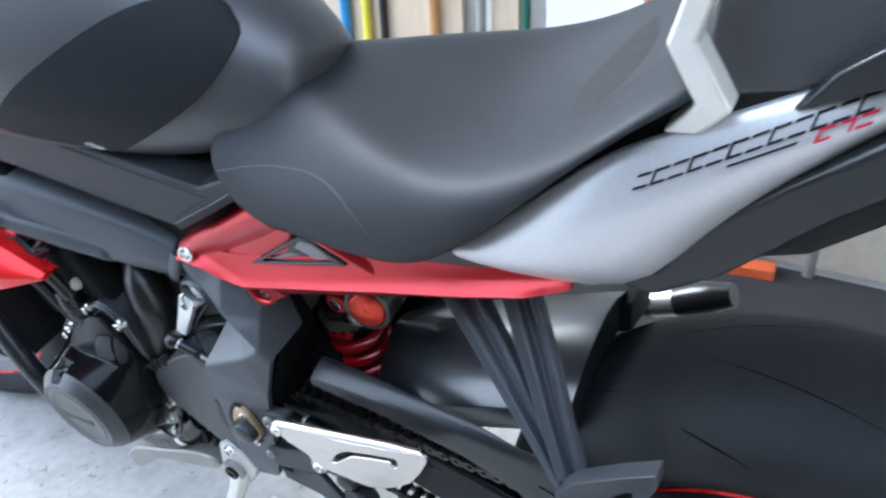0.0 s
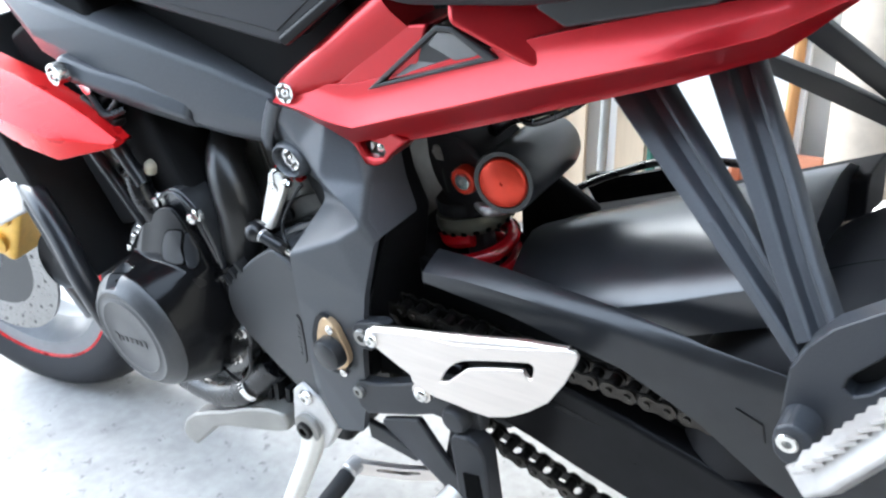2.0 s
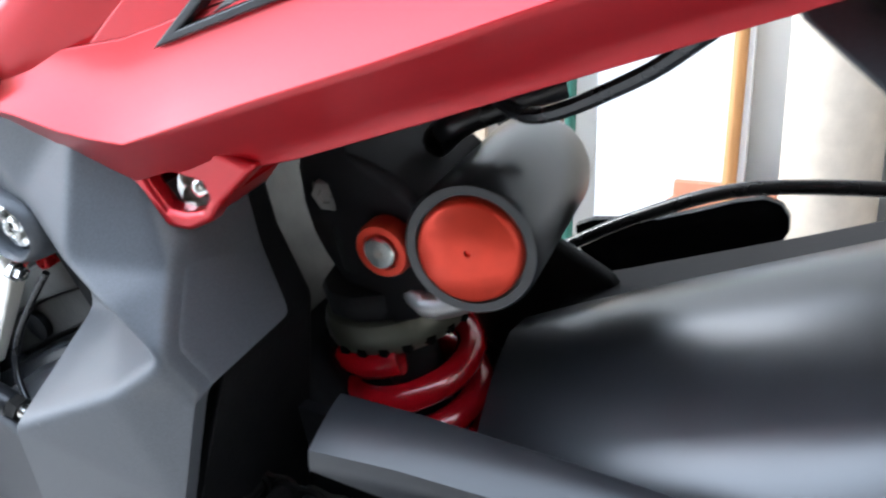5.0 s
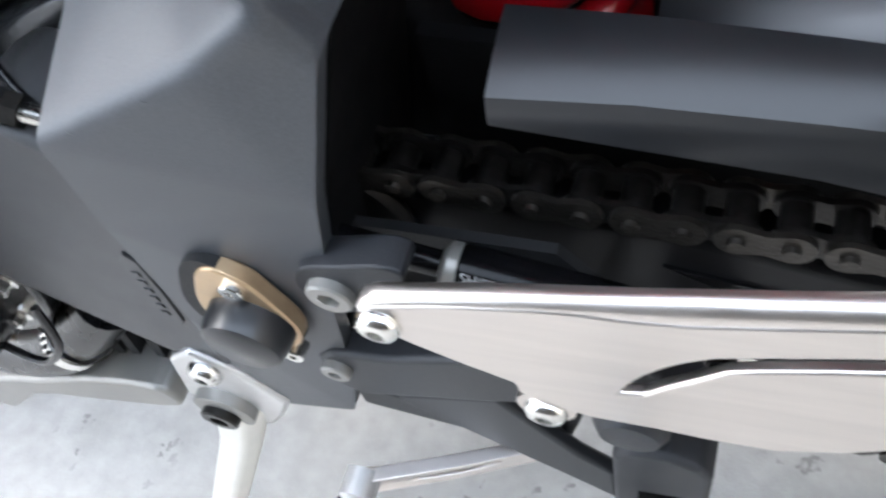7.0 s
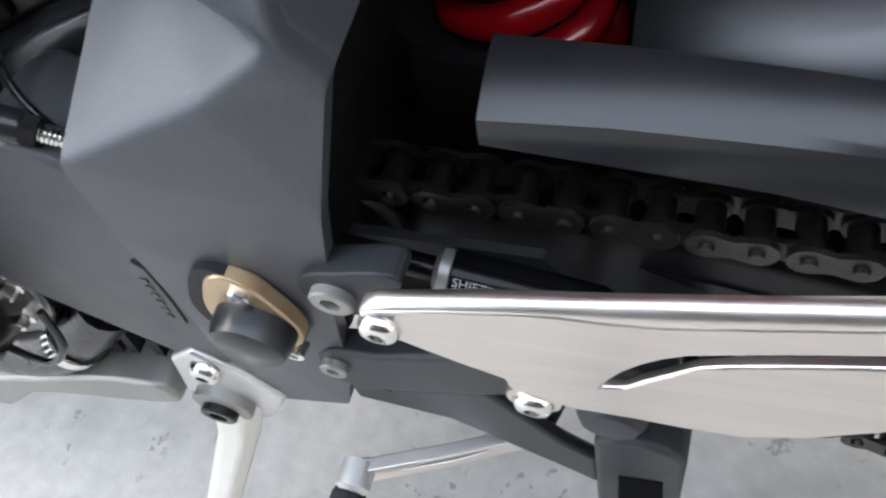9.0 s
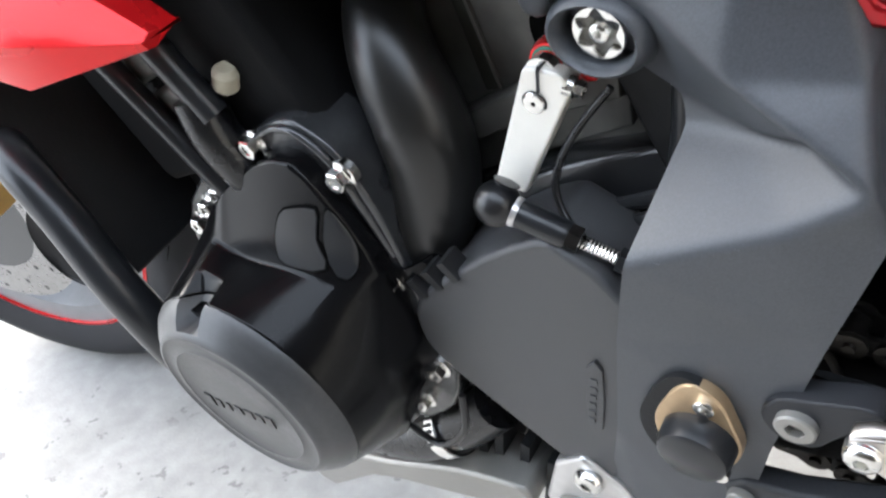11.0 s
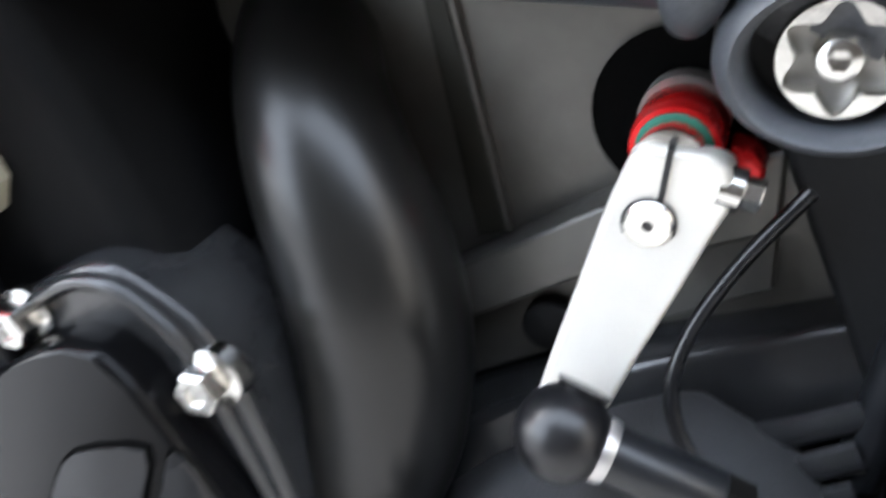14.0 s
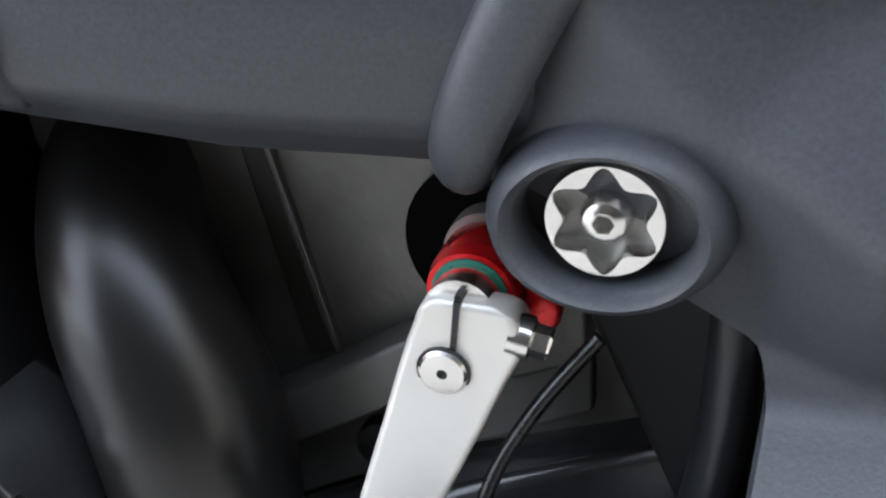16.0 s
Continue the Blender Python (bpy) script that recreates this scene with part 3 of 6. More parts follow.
for side in (-1, 1):
    a = FRONT + Vector((-0.035, side * 0.105, 0.02))
    front_end.append(part("fork_leg", tube([a, a + RAKE * 0.22], 0.028, 18, 1), MATT, bike, "black front fork leg"))
    front_end.append(part("fork_tube", tube([a + RAKE * 0.2, a + RAKE * 0.68], 0.024, 18, 1), SATIN, bike))
    front_end.append(part("axle_nut", lathe([(0.0, 0.02), (0.012, 0.02), (0.016, 0.0), (0.016, -0.02)], FRONT + Vector((0, side * 0.13, 0)), (0, side, 0), 16), CHROME, bike))
    cal = part("brake_caliper", box(FRONT + Vector((0.150, side * 0.088, 0.080)), (0.055, 0.07, 0.115), (0, 35, 0)), GOLD, bike, "gold front brake caliper", bevel=0.010, seg=3)
    front_end.append(cal)
    for h in (-0.03, 0.03):
        part("caliper_piston_cover", lathe([(0.017, 0.0), (0.017, 0.006), (0.012, 0.009), (0.0, 0.009)], FRONT + Vector((0.150 + h * 0.57, side * 0.123, 0.080 + h * 0.8)), (0, side, 0), 20), GOLD, cal)
front_end.append(part("front_mudguard", loft([[FRONT + Vector((0.325 * math.cos(a) * s, y, 0.325 * math.sin(a) * s)) for y, s in ((-0.075, 0.93), (-0.06, 0.985), (0.0, 1.0), (0.06, 0.985), (0.075, 0.93), (0.06, 0.97), (0.0, 0.985), (-0.06, 0.97))] for a in [radians(d) for d in range(30, 150, 8)]]), SATIN, bike, "black front mudguard"))
for ob in front_end:
    ob.matrix_basis = Matrix.Translation(FRONT) @ pose(0, 0, 0, 0, 0, STEER) @ Matrix.Translation(-FRONT)

# swingarm
arm = outline([(-0.02, 0.462), (0.10, 0.462), (0.25, 0.436), (0.42, 0.392), (0.60, 0.37), (0.635, 0.335), (0.60, 0.302), (0.42, 0.315), (0.25, 0.345), (0.12, 0.382), (0.0, 0.395), (-0.035, 0.43)], 3)
swing = part("swingarm", prism(arm, lambda x, z: -0.088 - 0.02 * max(0, x - 0.15), -0.060), SWING, bike, "oily black swingarm", bevel=0.006, seg=3)
part("swingarm_recess", prism([(0.13, 0.440), (0.25, 0.418), (0.25, 0.412), (0.15, 0.430)], -0.0905, -0.086), GLOSS, swing)
# Backing plate added so no bright floor shows through the chain.
part("chain_backing", prism([(0.05, 0.43), (0.05, 0.522), (0.10, 0.518), (0.215, 0.504), (0.30, 0.476), (0.37, 0.436), (0.40, 0.41), (0.25, 0.40)], -0.068, -0.062), DEEP, swing, "near-black backing plate added behind the chain")
part("swingarm_spar", prism(arm, 0.062, 0.09), SWING, bike, bevel=0.006)
part("swingarm_bridge", box((0.13, 0.0, 0.44), (0.12, 0.13, 0.05)), SWING, bike, bevel=0.012)
# Black block added to fill the dark space behind the casting.
part("pivot_block", prism([(-0.03, 0.40), (-0.03, 0.53), (0.03, 0.525), (0.045, 0.50), (0.10, 0.46), (0.13, 0.45), (0.13, 0.40)], -0.045, 0.07), DEEP, bike, bevel=0.008)
part("shock_linkage", prism([(0.05, 0.43), (0.11, 0.44), (0.16, 0.36), (0.10, 0.32), (0.04, 0.36)], -0.05, 0.05), MATT, bike, bevel=0.008)
part("axle", lathe([(0.0, -0.135), (0.018, -0.135), (0.018, 0.135), (0.0, 0.135)], REAR, (0, 1, 0), 20), CHROME, bike)
part("axle_adjuster", prism([(0.53, 0.36), (0.63, 0.352), (0.63, 0.318), (0.53, 0.31)], -0.112, -0.095), CASTALU, bike, bevel=0.003)

# chain: every link its own piece
chain = part("drive_chain", lathe([(0.012, -0.004), (0.039, -0.004), (0.041, -0.001), (0.041, 0.001), (0.039, 0.004), (0.012, 0.004)], (0.0, -0.094, 0.449), (0, 1, 0), 48, closed=True), CHAINPIN, bike, "oily black and steel roller chain")
PITCH = 0.015875


def link_mesh(outer):
    bm = bmesh.new()
    half = PITCH / 2
    y = 0.0088 if outer else 0.0064
    prof = []
    for k in range(9):
        a = math.pi / 2 + math.pi * k / 8
        prof.append((-half + 0.0070 * math.cos(a), 0.0070 * math.sin(a)))
    prof.append((0.0, -0.0050))
    for k in range(9):
        a = -math.pi / 2 + math.pi * k / 8
        prof.append((half + 0.0070 * math.cos(a), 0.0070 * math.sin(a)))
    prof.append((0.0, 0.0050))
    for s in (-1, 1):
        prism(prof, s * y - 0.0011, s * y + 0.0011, bm)
    for s in (-1, 1):
        if outer:
            lathe([(0.0, 0.0), (0.0026, 0.0), (0.0028, 0.0012), (0.0028, 0.0236), (0.0, 0.0242)], (s * half, -0.0118, 0), (0, 1, 0), 10, bm)
        else:
            lathe([(0.0051, -0.0055), (0.0051, 0.0055)], (s * half, 0, 0), (0, 1, 0), 12, bm)
    return bm


links = []
for outer in (True, False):
    links.append(part("link", link_mesh(outer), CHAINSTEEL if outer else CHAINPIN, chain))


def run_of_links(a, b, sag, first):
    a, b = Vector(a), Vector(b)
    n = int((b - a).length / PITCH)
    d = (b - a).normalized()
    for k in range(n):
        u = (k + 0.5) / n
        p = a + d * PITCH * (k + 0.5) - Vector((0, 0, sag * 4 * u * (1 - u)))
        slope = math.atan2(d.z - sag * 4 * (1 - 2 * u) / (b - a).length, d.x)
        twin(links[(k + first) % 2], Matrix.Translation(p) @ Matrix.Rotation(-slope, 4, "Y"), chain)


CHAIN_Y = -0.0885
UP = Vector((0.058, CHAIN_Y, 0.4805)) + Vector((0.998, 0, -0.061)) * PITCH * -5
run_of_links(UP, (0.585, CHAIN_Y, 0.4485), 0.0, 1)
run_of_links((-0.012, CHAIN_Y, 0.409), (0.545, CHAIN_Y, 0.222), 0.006, 0)
links[0].matrix_basis = Matrix.Translation((0.592, CHAIN_Y, 0.447))
links[1].matrix_basis = Matrix.Translation((-0.03, CHAIN_Y, 0.480)) @ Matrix.Rotation(radians(-40), 4, "Y")

# chain guard: a deepening side skirt folded into a narrowing top
st = [(0.0865, 0.5395, 0.5312, -0.0795), (0.125, 0.5415, 0.5272, -0.0830), (0.17, 0.5405, 0.5225, -0.0860), (0.215, 0.5385, 0.5130, -0.0890), (0.265, 0.5360, 0.5030, -0.0925), (0.30, 0.5330, 0.487, -0.0960), (0.325, 0.5300, 0.474, -0.0995), (0.37, 0.5265, 0.440, -0.1015), (0.44, 0.520, 0.405, -0.1015), (0.50, 0.508, 0.42, -0.1015), (0.56, 0.49, 0.44, -0.1015)]
secs = []
for x, zf, zb, yi in st:
    up = [(yi + 0.001, zf - 0.003), (yi, zf + 0.0078)] + [(yi - 0.0008 + (-0.1052 - yi) * k / 6, zf + 0.0004 + 0.0082 * (1 - (k / 6) ** 1.5)) for k in range(7)] + [(-0.1068, zf - 0.0022), (-0.1077, zf - 0.0055), (-0.1080, zb)]
    secs.append([(x, y, z) for y, z in up] + [(x, -0.1056, zb)] + [(x, y + 0.0018, z - 0.0026) for y, z in up[-2::-1]])
guard = part("chain_guard", loft(secs), GUARD, bike, "satin black plastic chain guard")
# Vent opening painted as a black triangle on the skirt.
part("guard_vent", prism([(0.350, 0.500), (0.3685, 0.4925), (0.3705, 0.477)], -0.1092, -0.1075), STICKERHOLE, guard)
for x, y, z in ((0.099, -0.0835, 0.5474), (0.196, -0.0915, 0.5462)):
    part("rivet", lathe([(0.0013, 0.0), (0.0011, 0.0005), (0.0, 0.0007)], (x, y, z), (0, -0.05, 1), 10), STICKERHOLE, guard)

# rear mudguard over the front of the tyre: a steep lit flank folded along one crease
secs = []
for x, half in ((0.118, 0.055), (0.15, 0.063), (0.19, 0.068), (0.23, 0.070), (0.28, 0.072), (0.33, 0.073), (0.372, 0.074)):
    zc, zt = 0.5195 + 0.467 * (x - 0.23), 0.535 + 0.385 * (x - 0.151)
    up = [(-half + 0.002, zc - 0.034), (-half, zc - 0.002), (-half + 0.0012, zc + 0.0008), (-half * 0.66, zc + 0.40 * (zt - zc)), (-half * 0.64, zc + 0.42 * (zt - zc)), (-half * 0.46, zc + 0.60 * (zt - zc)), (-half * 0.26, zc + 0.76 * (zt - zc)), (-half * 0.05, zc + 0.90 * (zt - zc)), (half * 0.25, zt), (half * 0.6, zt - 0.004), (half, zt - 0.02)]
    secs.append([(x, y, z) for y, z in up] + [(x, half - 0.004, zt - 0.045), (x, -half + 0.006, zc - 0.034)])
part("rear_mudguard", loft(secs), FENDER, bike, "satin black rear mudguard hugging the tyre", sharp=42)

part("mudguard_housing", loft([[(x, 0.048, zt - 0.035), (x, 0.050, zt - 0.004), (x, 0.054, zt), (x, 0.100, zt - 0.004), (x, 0.106, zt - 0.012), (x, 0.106, zt - 0.05)] for x, zt in ((0.125, 0.510), (0.15, 0.518), (0.24, 0.550), (0.34, 0.588), (0.385, 0.606))]), RUBBER, bike, bevel=0.002)

# Dark plate added to close the bright gap behind the shock.
part("shock_gap_backing", prism([(0.055, 0.40), (0.070, 0.560), (0.110, 0.545), (0.150, 0.52), (0.19, 0.44), (0.19, 0.40)], 0.075, 0.085), MATT, bike, bevel=0.004)

# shock absorber
S0, S1 = Vector((0.060, 0.0, 0.585)), Vector((0.082, 0.0, 0.40))
ax = (S1 - S0).normalized()
shock = part("shock_absorber", lathe([(0.0, -0.01), (0.018, -0.01), (0.02, 0.0), (0.02, 0.02), (0.014, 0.022), (0.014, 0.19), (0.0, 0.19)], S0, ax, 24), MATT, bike, "rear shock absorber with red coil spring")
coil = []
u1 = ax.cross(Vector((0, 1, 0))).normalized()
u2 = ax.cross(u1)
for k in range(0, 24 * 6 + 1):
    w = 2 * math.pi * k / 24 + 1.1
    coil.append(S0 + ax * (0.060 + 0.0215 * k / 24) + 0.0310 * (math.cos(w) * u1 + math.sin(w) * u2))
part("coil_spring", tube(coil, 0.0076, 12, 0), REDCOIL, shock, "glossy red coil spring")
part("spring_seat", lathe([(0.015, 0.040), (0.034, 0.040), (0.036, 0.044), (0.036, 0.052), (0.033, 0.056), (0.015, 0.056)], S0, ax, 40, closed=True), OLIVE, shock, "dull olive preload ring with notches")
# Notches are black blocks on the ring, their shade put into the colour.
for k in range(20):
    w = 2 * math.pi * k / 20
    part("ring_notch", box(S0 + ax * 0.0525 + 0.0352 * (math.cos(w) * u1 + math.sin(w) * u2), (0.0040, 0.0040, 0.0032)), GROOVE, shock)
part("preload_ring", lathe([(0.015, 0.026), (0.031, 0.026), (0.033, 0.029), (0.033, 0.036), (0.031, 0.039), (0.015, 0.039)], S0, ax, 12, closed=True), MATT, shock)
part("shock_head", prism(outline([(0.035, 0.625), (0.075, 0.632), (0.108, 0.615), (0.112, 0.585), (0.10, 0.556), (0.05, 0.552), (0.032, 0.58)], 3), lambda x, z: -0.012 - 0.024 * min(1, max(0, (x - 0.062) / 0.012)), 0.03), RUBBER, shock, bevel=0.005, seg=3)
flange_bolt((0.051, -0.0125, 0.604), OUT, 0.0080, 0.008, shock, "mount_bolt", GREYSTEEL)
adj = part("adjuster", lathe([(0.0, 0.0), (0.0125, 0.0), (0.0125, 0.007), (0.0115, 0.009), (0.0085, 0.009), (0.0085, 0.006), (0.0, 0.006)], (0.093, -0.036, 0.595), OUT, 24), REDANO, shock, "red anodised damping adjuster")
socket_bolt((0.093, -0.042, 0.595), OUT, 0.0072, 0.005, parent=shock, name="adjuster_screw", mat=CHROME, key=0.35)
R0, R1 = Vector((0.133, -0.043, 0.600)), Vector((0.118, 0.062, 0.588))
rx = (R1 - R0).normalized()
res = part("reservoir", lathe([(0.0, 0.004), (0.0225, 0.004), (0.0225, 0.0), (0.0262, 0.0), (0.0275, 0.002), (0.0275, 0.10), (0.0265, 0.106), (0.022, 0.11), (0.0, 0.11)], R0, rx, 48), HUGGER, bike, "black remote reservoir cylinder")
part("reservoir_cap", lathe([(0.0, -0.0015), (0.0012, -0.0015), (0.0014, -0.003), (0.019, -0.0035), (0.0205, -0.0025), (0.0215, 0.0), (0.0215, 0.004), (0.0, 0.004)], R0, rx, 48), REDANO, res, "red anodised end cap")
part("reservoir_bracket", tube([(0.085, -0.02, 0.575), (0.105, -0.035, 0.566), (0.125, -0.03, 0.570)], 0.006, 10, 4), CASTALU, shock)

# frame: pivot casting with its three facets, bolt eye and long beams
pv = [
    (-0.066, -0.132, 0.334), (-0.040, -0.137, 0.338), (0.000, -0.137, 0.351), (0.014, -0.136, 0.398),       # 0-3 foot
    (-0.046, -0.140, 0.430), (0.024, -0.136, 0.452), (-0.036, -0.144, 0.505), (0.041, -0.134, 0.520),       # 4-7
    (-0.027, -0.1465, 0.553), (0.0500, -0.1300, 0.5890), (0.0565, -0.1250, 0.5715),                          # 8-10 fold, tip, rear corner
    (-0.0195, -0.0990, 0.583), (-0.0215, -0.0960, 0.5945), (-0.038, -0.0935, 0.603),                         # 11-13 mouth of the opening
    (0.000, -0.1180, 0.6180), (0.031, -0.098, 0.641), (-0.060, -0.102, 0.668), (0.004, -0.094, 0.674),      # 14-17
    (-0.070, -0.095, 0.648), (-0.074, -0.094, 0.626), (0.030, -0.086, 0.668), (-0.030, -0.1055, 0.6365),     # 18-21
    (0.006, -0.1040, 0.588), (0.029, -0.1120, 0.592), (0.025, -0.1255, 0.6055), (0.026, -0.1360, 0.5735),    # 22-25 floor of the scoop, lip
    (0.042, -0.107, 0.614), (0.043, -0.066, 0.640), (0.044, -0.066, 0.600), (0.054, -0.070, 0.570),          # 26-29 rear wall
]
pf = [(0, 1, 4), (1, 2, 3, 5, 4), (4, 5, 7, 6), (6, 7, 10, 25, 8), (25, 10, 9), (8, 25, 9, 23, 22, 11), (11, 22, 14, 12), (22, 23, 24, 14), (23, 9, 24), (13, 12, 14, 21),
      (24, 9, 26), (14, 24, 26, 15), (14, 15, 20, 17), (21, 14, 17, 16), (16, 18, 19, 21), (21, 19, 13), (9, 10, 29, 28), (26, 9, 28), (15, 26, 28, 27)]
pivot = part("frame_pivot_casting", filleted_shell(pv, pf, 0.007, 0.0042, 3), CAST, bike, "grey powder-coated cast frame side", sharp=50)
# inner side wall behind the casting, blackened so its shade is in the colour
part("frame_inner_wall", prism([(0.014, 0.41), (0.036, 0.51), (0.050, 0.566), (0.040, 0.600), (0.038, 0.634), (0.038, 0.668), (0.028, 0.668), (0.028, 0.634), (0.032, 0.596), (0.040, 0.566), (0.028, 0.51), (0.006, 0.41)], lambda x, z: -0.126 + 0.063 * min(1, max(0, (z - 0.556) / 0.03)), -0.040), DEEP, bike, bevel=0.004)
# bolt eye
eye = (-0.048, -0.0995, 0.6195)
ring = lathe([(0.0152, -0.006), (0.0152, 0.003), (0.0158, 0.0066), (0.0174, 0.0082), (0.0192, 0.0070), (0.0210, 0.0030), (0.0222, -0.006)], eye, (-0.05, -1, 0.0), 48, closed=True)
bmesh.ops.scale(ring, vec=(1.0, 1.0, 0.80), verts=ring.verts, space=Matrix.Translation([-c for c in eye]))
part("bolt_eye", ring, CAST, pivot, sharp=60)
part("bolt_well", lathe([(0.0, -0.009), (0.0170, -0.005), (0.0170, -0.0045), (0.0, -0.0045)], eye, OUT, 32), MATT, pivot)
star_bolt((-0.048, -0.0940, 0.6195), (-0.05, -1, 0.0), 0.0106, 0.008, pivot, "chromed frame bolt with six scallops")
# joint seam and beams
joint = tube([(-0.051, -0.1015, 0.672), (-0.0580, -0.1030, 0.660), (-0.0648, -0.1035, 0.648), (-0.0698, -0.1035, 0.638), (-0.0728, -0.101, 0.630), (-0.0740, -0.096, 0.625)], 0.0065, 16, 5, 0.55, radii=[0.0072, 0.0072, 0.0070, 0.0066, 0.0060, 0.0045])
part("frame_joint", joint, CAST, pivot)


def beam_section(x, y, zb, zm, zt, d):
    return [(x, y + 0.012, zb), (x, y, zb + 0.010), (x, y - 0.004, zm), (x, y + 0.004, zt - 0.006), (x, y + 0.016, zt), (x, y + d, zt), (x, y + d, zb)]


beam = loft([beam_section(*s) for s in ((-0.060, -0.099, 0.626, 0.652, 0.678, 0.05), (-0.075, -0.102, 0.624, 0.654, 0.684, 0.05), (-0.12, -0.110, 0.629, 0.662, 0.702, 0.05), (-0.18, -0.122, 0.642, 0.680, 0.722, 0.05),
                                        (-0.25, -0.134, 0.664, 0.704, 0.745, 0.05), (-0.33, -0.140, 0.700, 0.730, 0.765, 0.05), (-0.45, -0.11, 0.76, 0.785, 0.81, 0.05), (-0.55, -0.06, 0.81, 0.83, 0.85, 0.04))])
part("frame_beam", beam, CAST, bike, "grey cast main frame beam", bevel=0.004, seg=3)
low = loft([[(x, y + 0.010, zb), (x, y, (zb + zt) / 2), (x, y + 0.006, zt), (x, y + 0.035, zt), (x, y + 0.035, zb)] for x, y, zb, zt in ((-0.15, -0.124, 0.640, 0.668), (-0.20, -0.138, 0.655, 0.687), (-0.25, -0.150, 0.672, 0.700), (-0.285, -0.156, 0.684, 0.712), (-0.295, -0.152, 0.690, 0.708))])
lower_beam = part("frame_engine_hanger", low, CAST, bike, bevel=0.004, seg=3)
star_bolt((-0.277, -0.158, 0.699), OUT, 0.0105, 0.007, lower_beam, "chromed frame bolt with six scallops")
part("frame_right_side", prism([(-0.06, 0.34), (0.0, 0.36), (0.025, 0.60), (0.03, 0.70), (-0.30, 0.76), (-0.30, 0.70), (-0.06, 0.62), (-0.03, 0.5)], 0.10, 0.135), CAST, bike, bevel=0.006)

# red rear frame: front lobe, two webs, a long creased rail and the lower bolt lug
LOBE0, LOBE_AX, LOBE_UP = Vector((-0.0255, 0, 0.6855)), Vector((0.863, 0, 0.507)), Vector((0.507, 0, -0.863))
secs = []
for along, w in ((-0.0135, 0.005), (-0.0120, 0.0085), (-0.008, 0.0120), (-0.002, 0.0140), (0.03, 0.0150), (0.07, 0.0155), (0.11, 0.0165), (0.145, 0.017)):
    c = LOBE0 + LOBE_AX * along + Vector((0, 0.02 * max(0, along - 0.1), 0))
    secs.append([c + LOBE_UP * (a * w) + Vector((0, y, 0)) for a, y in ((-1.0, -0.065), (-1.0, -0.0970), (-0.92, -0.1020), (-0.70, -0.1062), (-0.35, -0.1078), (0.10, -0.1068), (0.55, -0.1030), (1.05, -0.0985), (1.45, -0.0955), (1.45, -0.065))])
subframe = part("rear_frame", loft(secs), RED, bike, "satin red painted rear frame", sharp=50)
part("frame_web", prism([(-0.006, 0.674), (0.098, 0.746), (0.126, 0.748), (0.110, 0.712), (0.050, 0.682)], -0.0985, -0.060), RED, subframe, bevel=0.003, seg=3)
part("rear_web", prism([(0.146, 0.7505), (0.142, 0.776), (0.200, 0.776), (0.236, 0.760), (0.2300, 0.7430), (0.2205, 0.7225), (0.2100, 0.7235), (0.184, 0.7340)], lambda x, z: -0.1075 + 0.45 * max(0, (x - 0.146) * 0.42 + z - 0.7505) * (x < 0.25), -0.060), RED, subframe, bevel=0.008, seg=5, sharp=60)
rail = loft([[(x, -0.062, zb), (x, yb, zb), (x, yb - 0.004, zb + (zc - zb) * 0.35), (x, -0.1110, zc - (zc - zb) * 0.12), (x, -0.1126, zc), (x, -0.1092, zc + (zt - zc) * 0.16), (x, -0.1044, zc + (zt - zc) * 0.42), (x, -0.1014, zc + (zt - zc) * 0.72), (x, -0.1000, zt), (x, -0.062, zt)] for x, yb, zb, zc, zt in
             ((-0.040, -0.100, 0.669, 0.678, 0.690), (-0.027, -0.100, 0.666, 0.677, 0.691), (-0.006, -0.0995, 0.658, 0.674, 0.692), (0.015, -0.0990, 0.6505, 0.669, 0.694), (0.030, -0.0985, 0.645, 0.667, 0.696), (0.046, -0.098, 0.6495, 0.666, 0.698),
              (0.070, -0.096, 0.650, 0.673, 0.704), (0.10, -0.092, 0.656, 0.682, 0.711), (0.15, -0.091, 0.671, 0.696, 0.727), (0.22, -0.091, 0.693, 0.717, 0.746), (0.30, -0.091, 0.718, 0.739, 0.765), (0.36, -0.091, 0.740, 0.758, 0.776), (0.40, -0.091, 0.773, 0.779, 0.784))])
part("lower_rail", rail, RED, subframe, bevel=0.002, seg=3, sharp=60)
LUG = [(0.016, 0.651), (0.0235, 0.642), (0.0365, 0.6262), (0.048, 0.6255), (0.060, 0.631), (0.068, 0.6395), (0.088, 0.655), (0.055, 0.668)]
POCKET = [(0.0325, 0.6485), (0.035, 0.642), (0.0395, 0.6345), (0.048, 0.6330), (0.057, 0.6355), (0.0615, 0.641), (0.060, 0.647), (0.047, 0.6495)]
part("bolt_lug", holed(LUG, POCKET, lambda x, z: -0.0975 - 0.25 * max(0, z - 0.650), -0.089), RED, subframe, bevel=0.0028, seg=4)
part("bolt_pocket", prism([(0.024, 0.655), (0.036, 0.6275), (0.050, 0.627), (0.066, 0.639), (0.070, 0.655)], -0.077, -0.062), RED, subframe)
part("pocket_wall", prism([(0.018, 0.651), (0.0245, 0.642), (0.037, 0.6275), (0.048, 0.6268), (0.059, 0.632), (0.067, 0.640), (0.0655, 0.6415), (0.058, 0.6345), (0.048, 0.630), (0.0385, 0.6305), (0.0275, 0.644), (0.022, 0.652)], -0.090, -0.063), RED, subframe)
ins = part("frame_infill", holed([(0.062, 0.6955), (0.137, 0.7495), (0.152, 0.7490), (0.185, 0.7290)], [(0.078, 0.7030), (0.1370, 0.7445), (0.1500, 0.7445), (0.172, 0.7290)], -0.1045, -0.090), SATIN, subframe, "black plastic triangular infill", bevel=0.002)
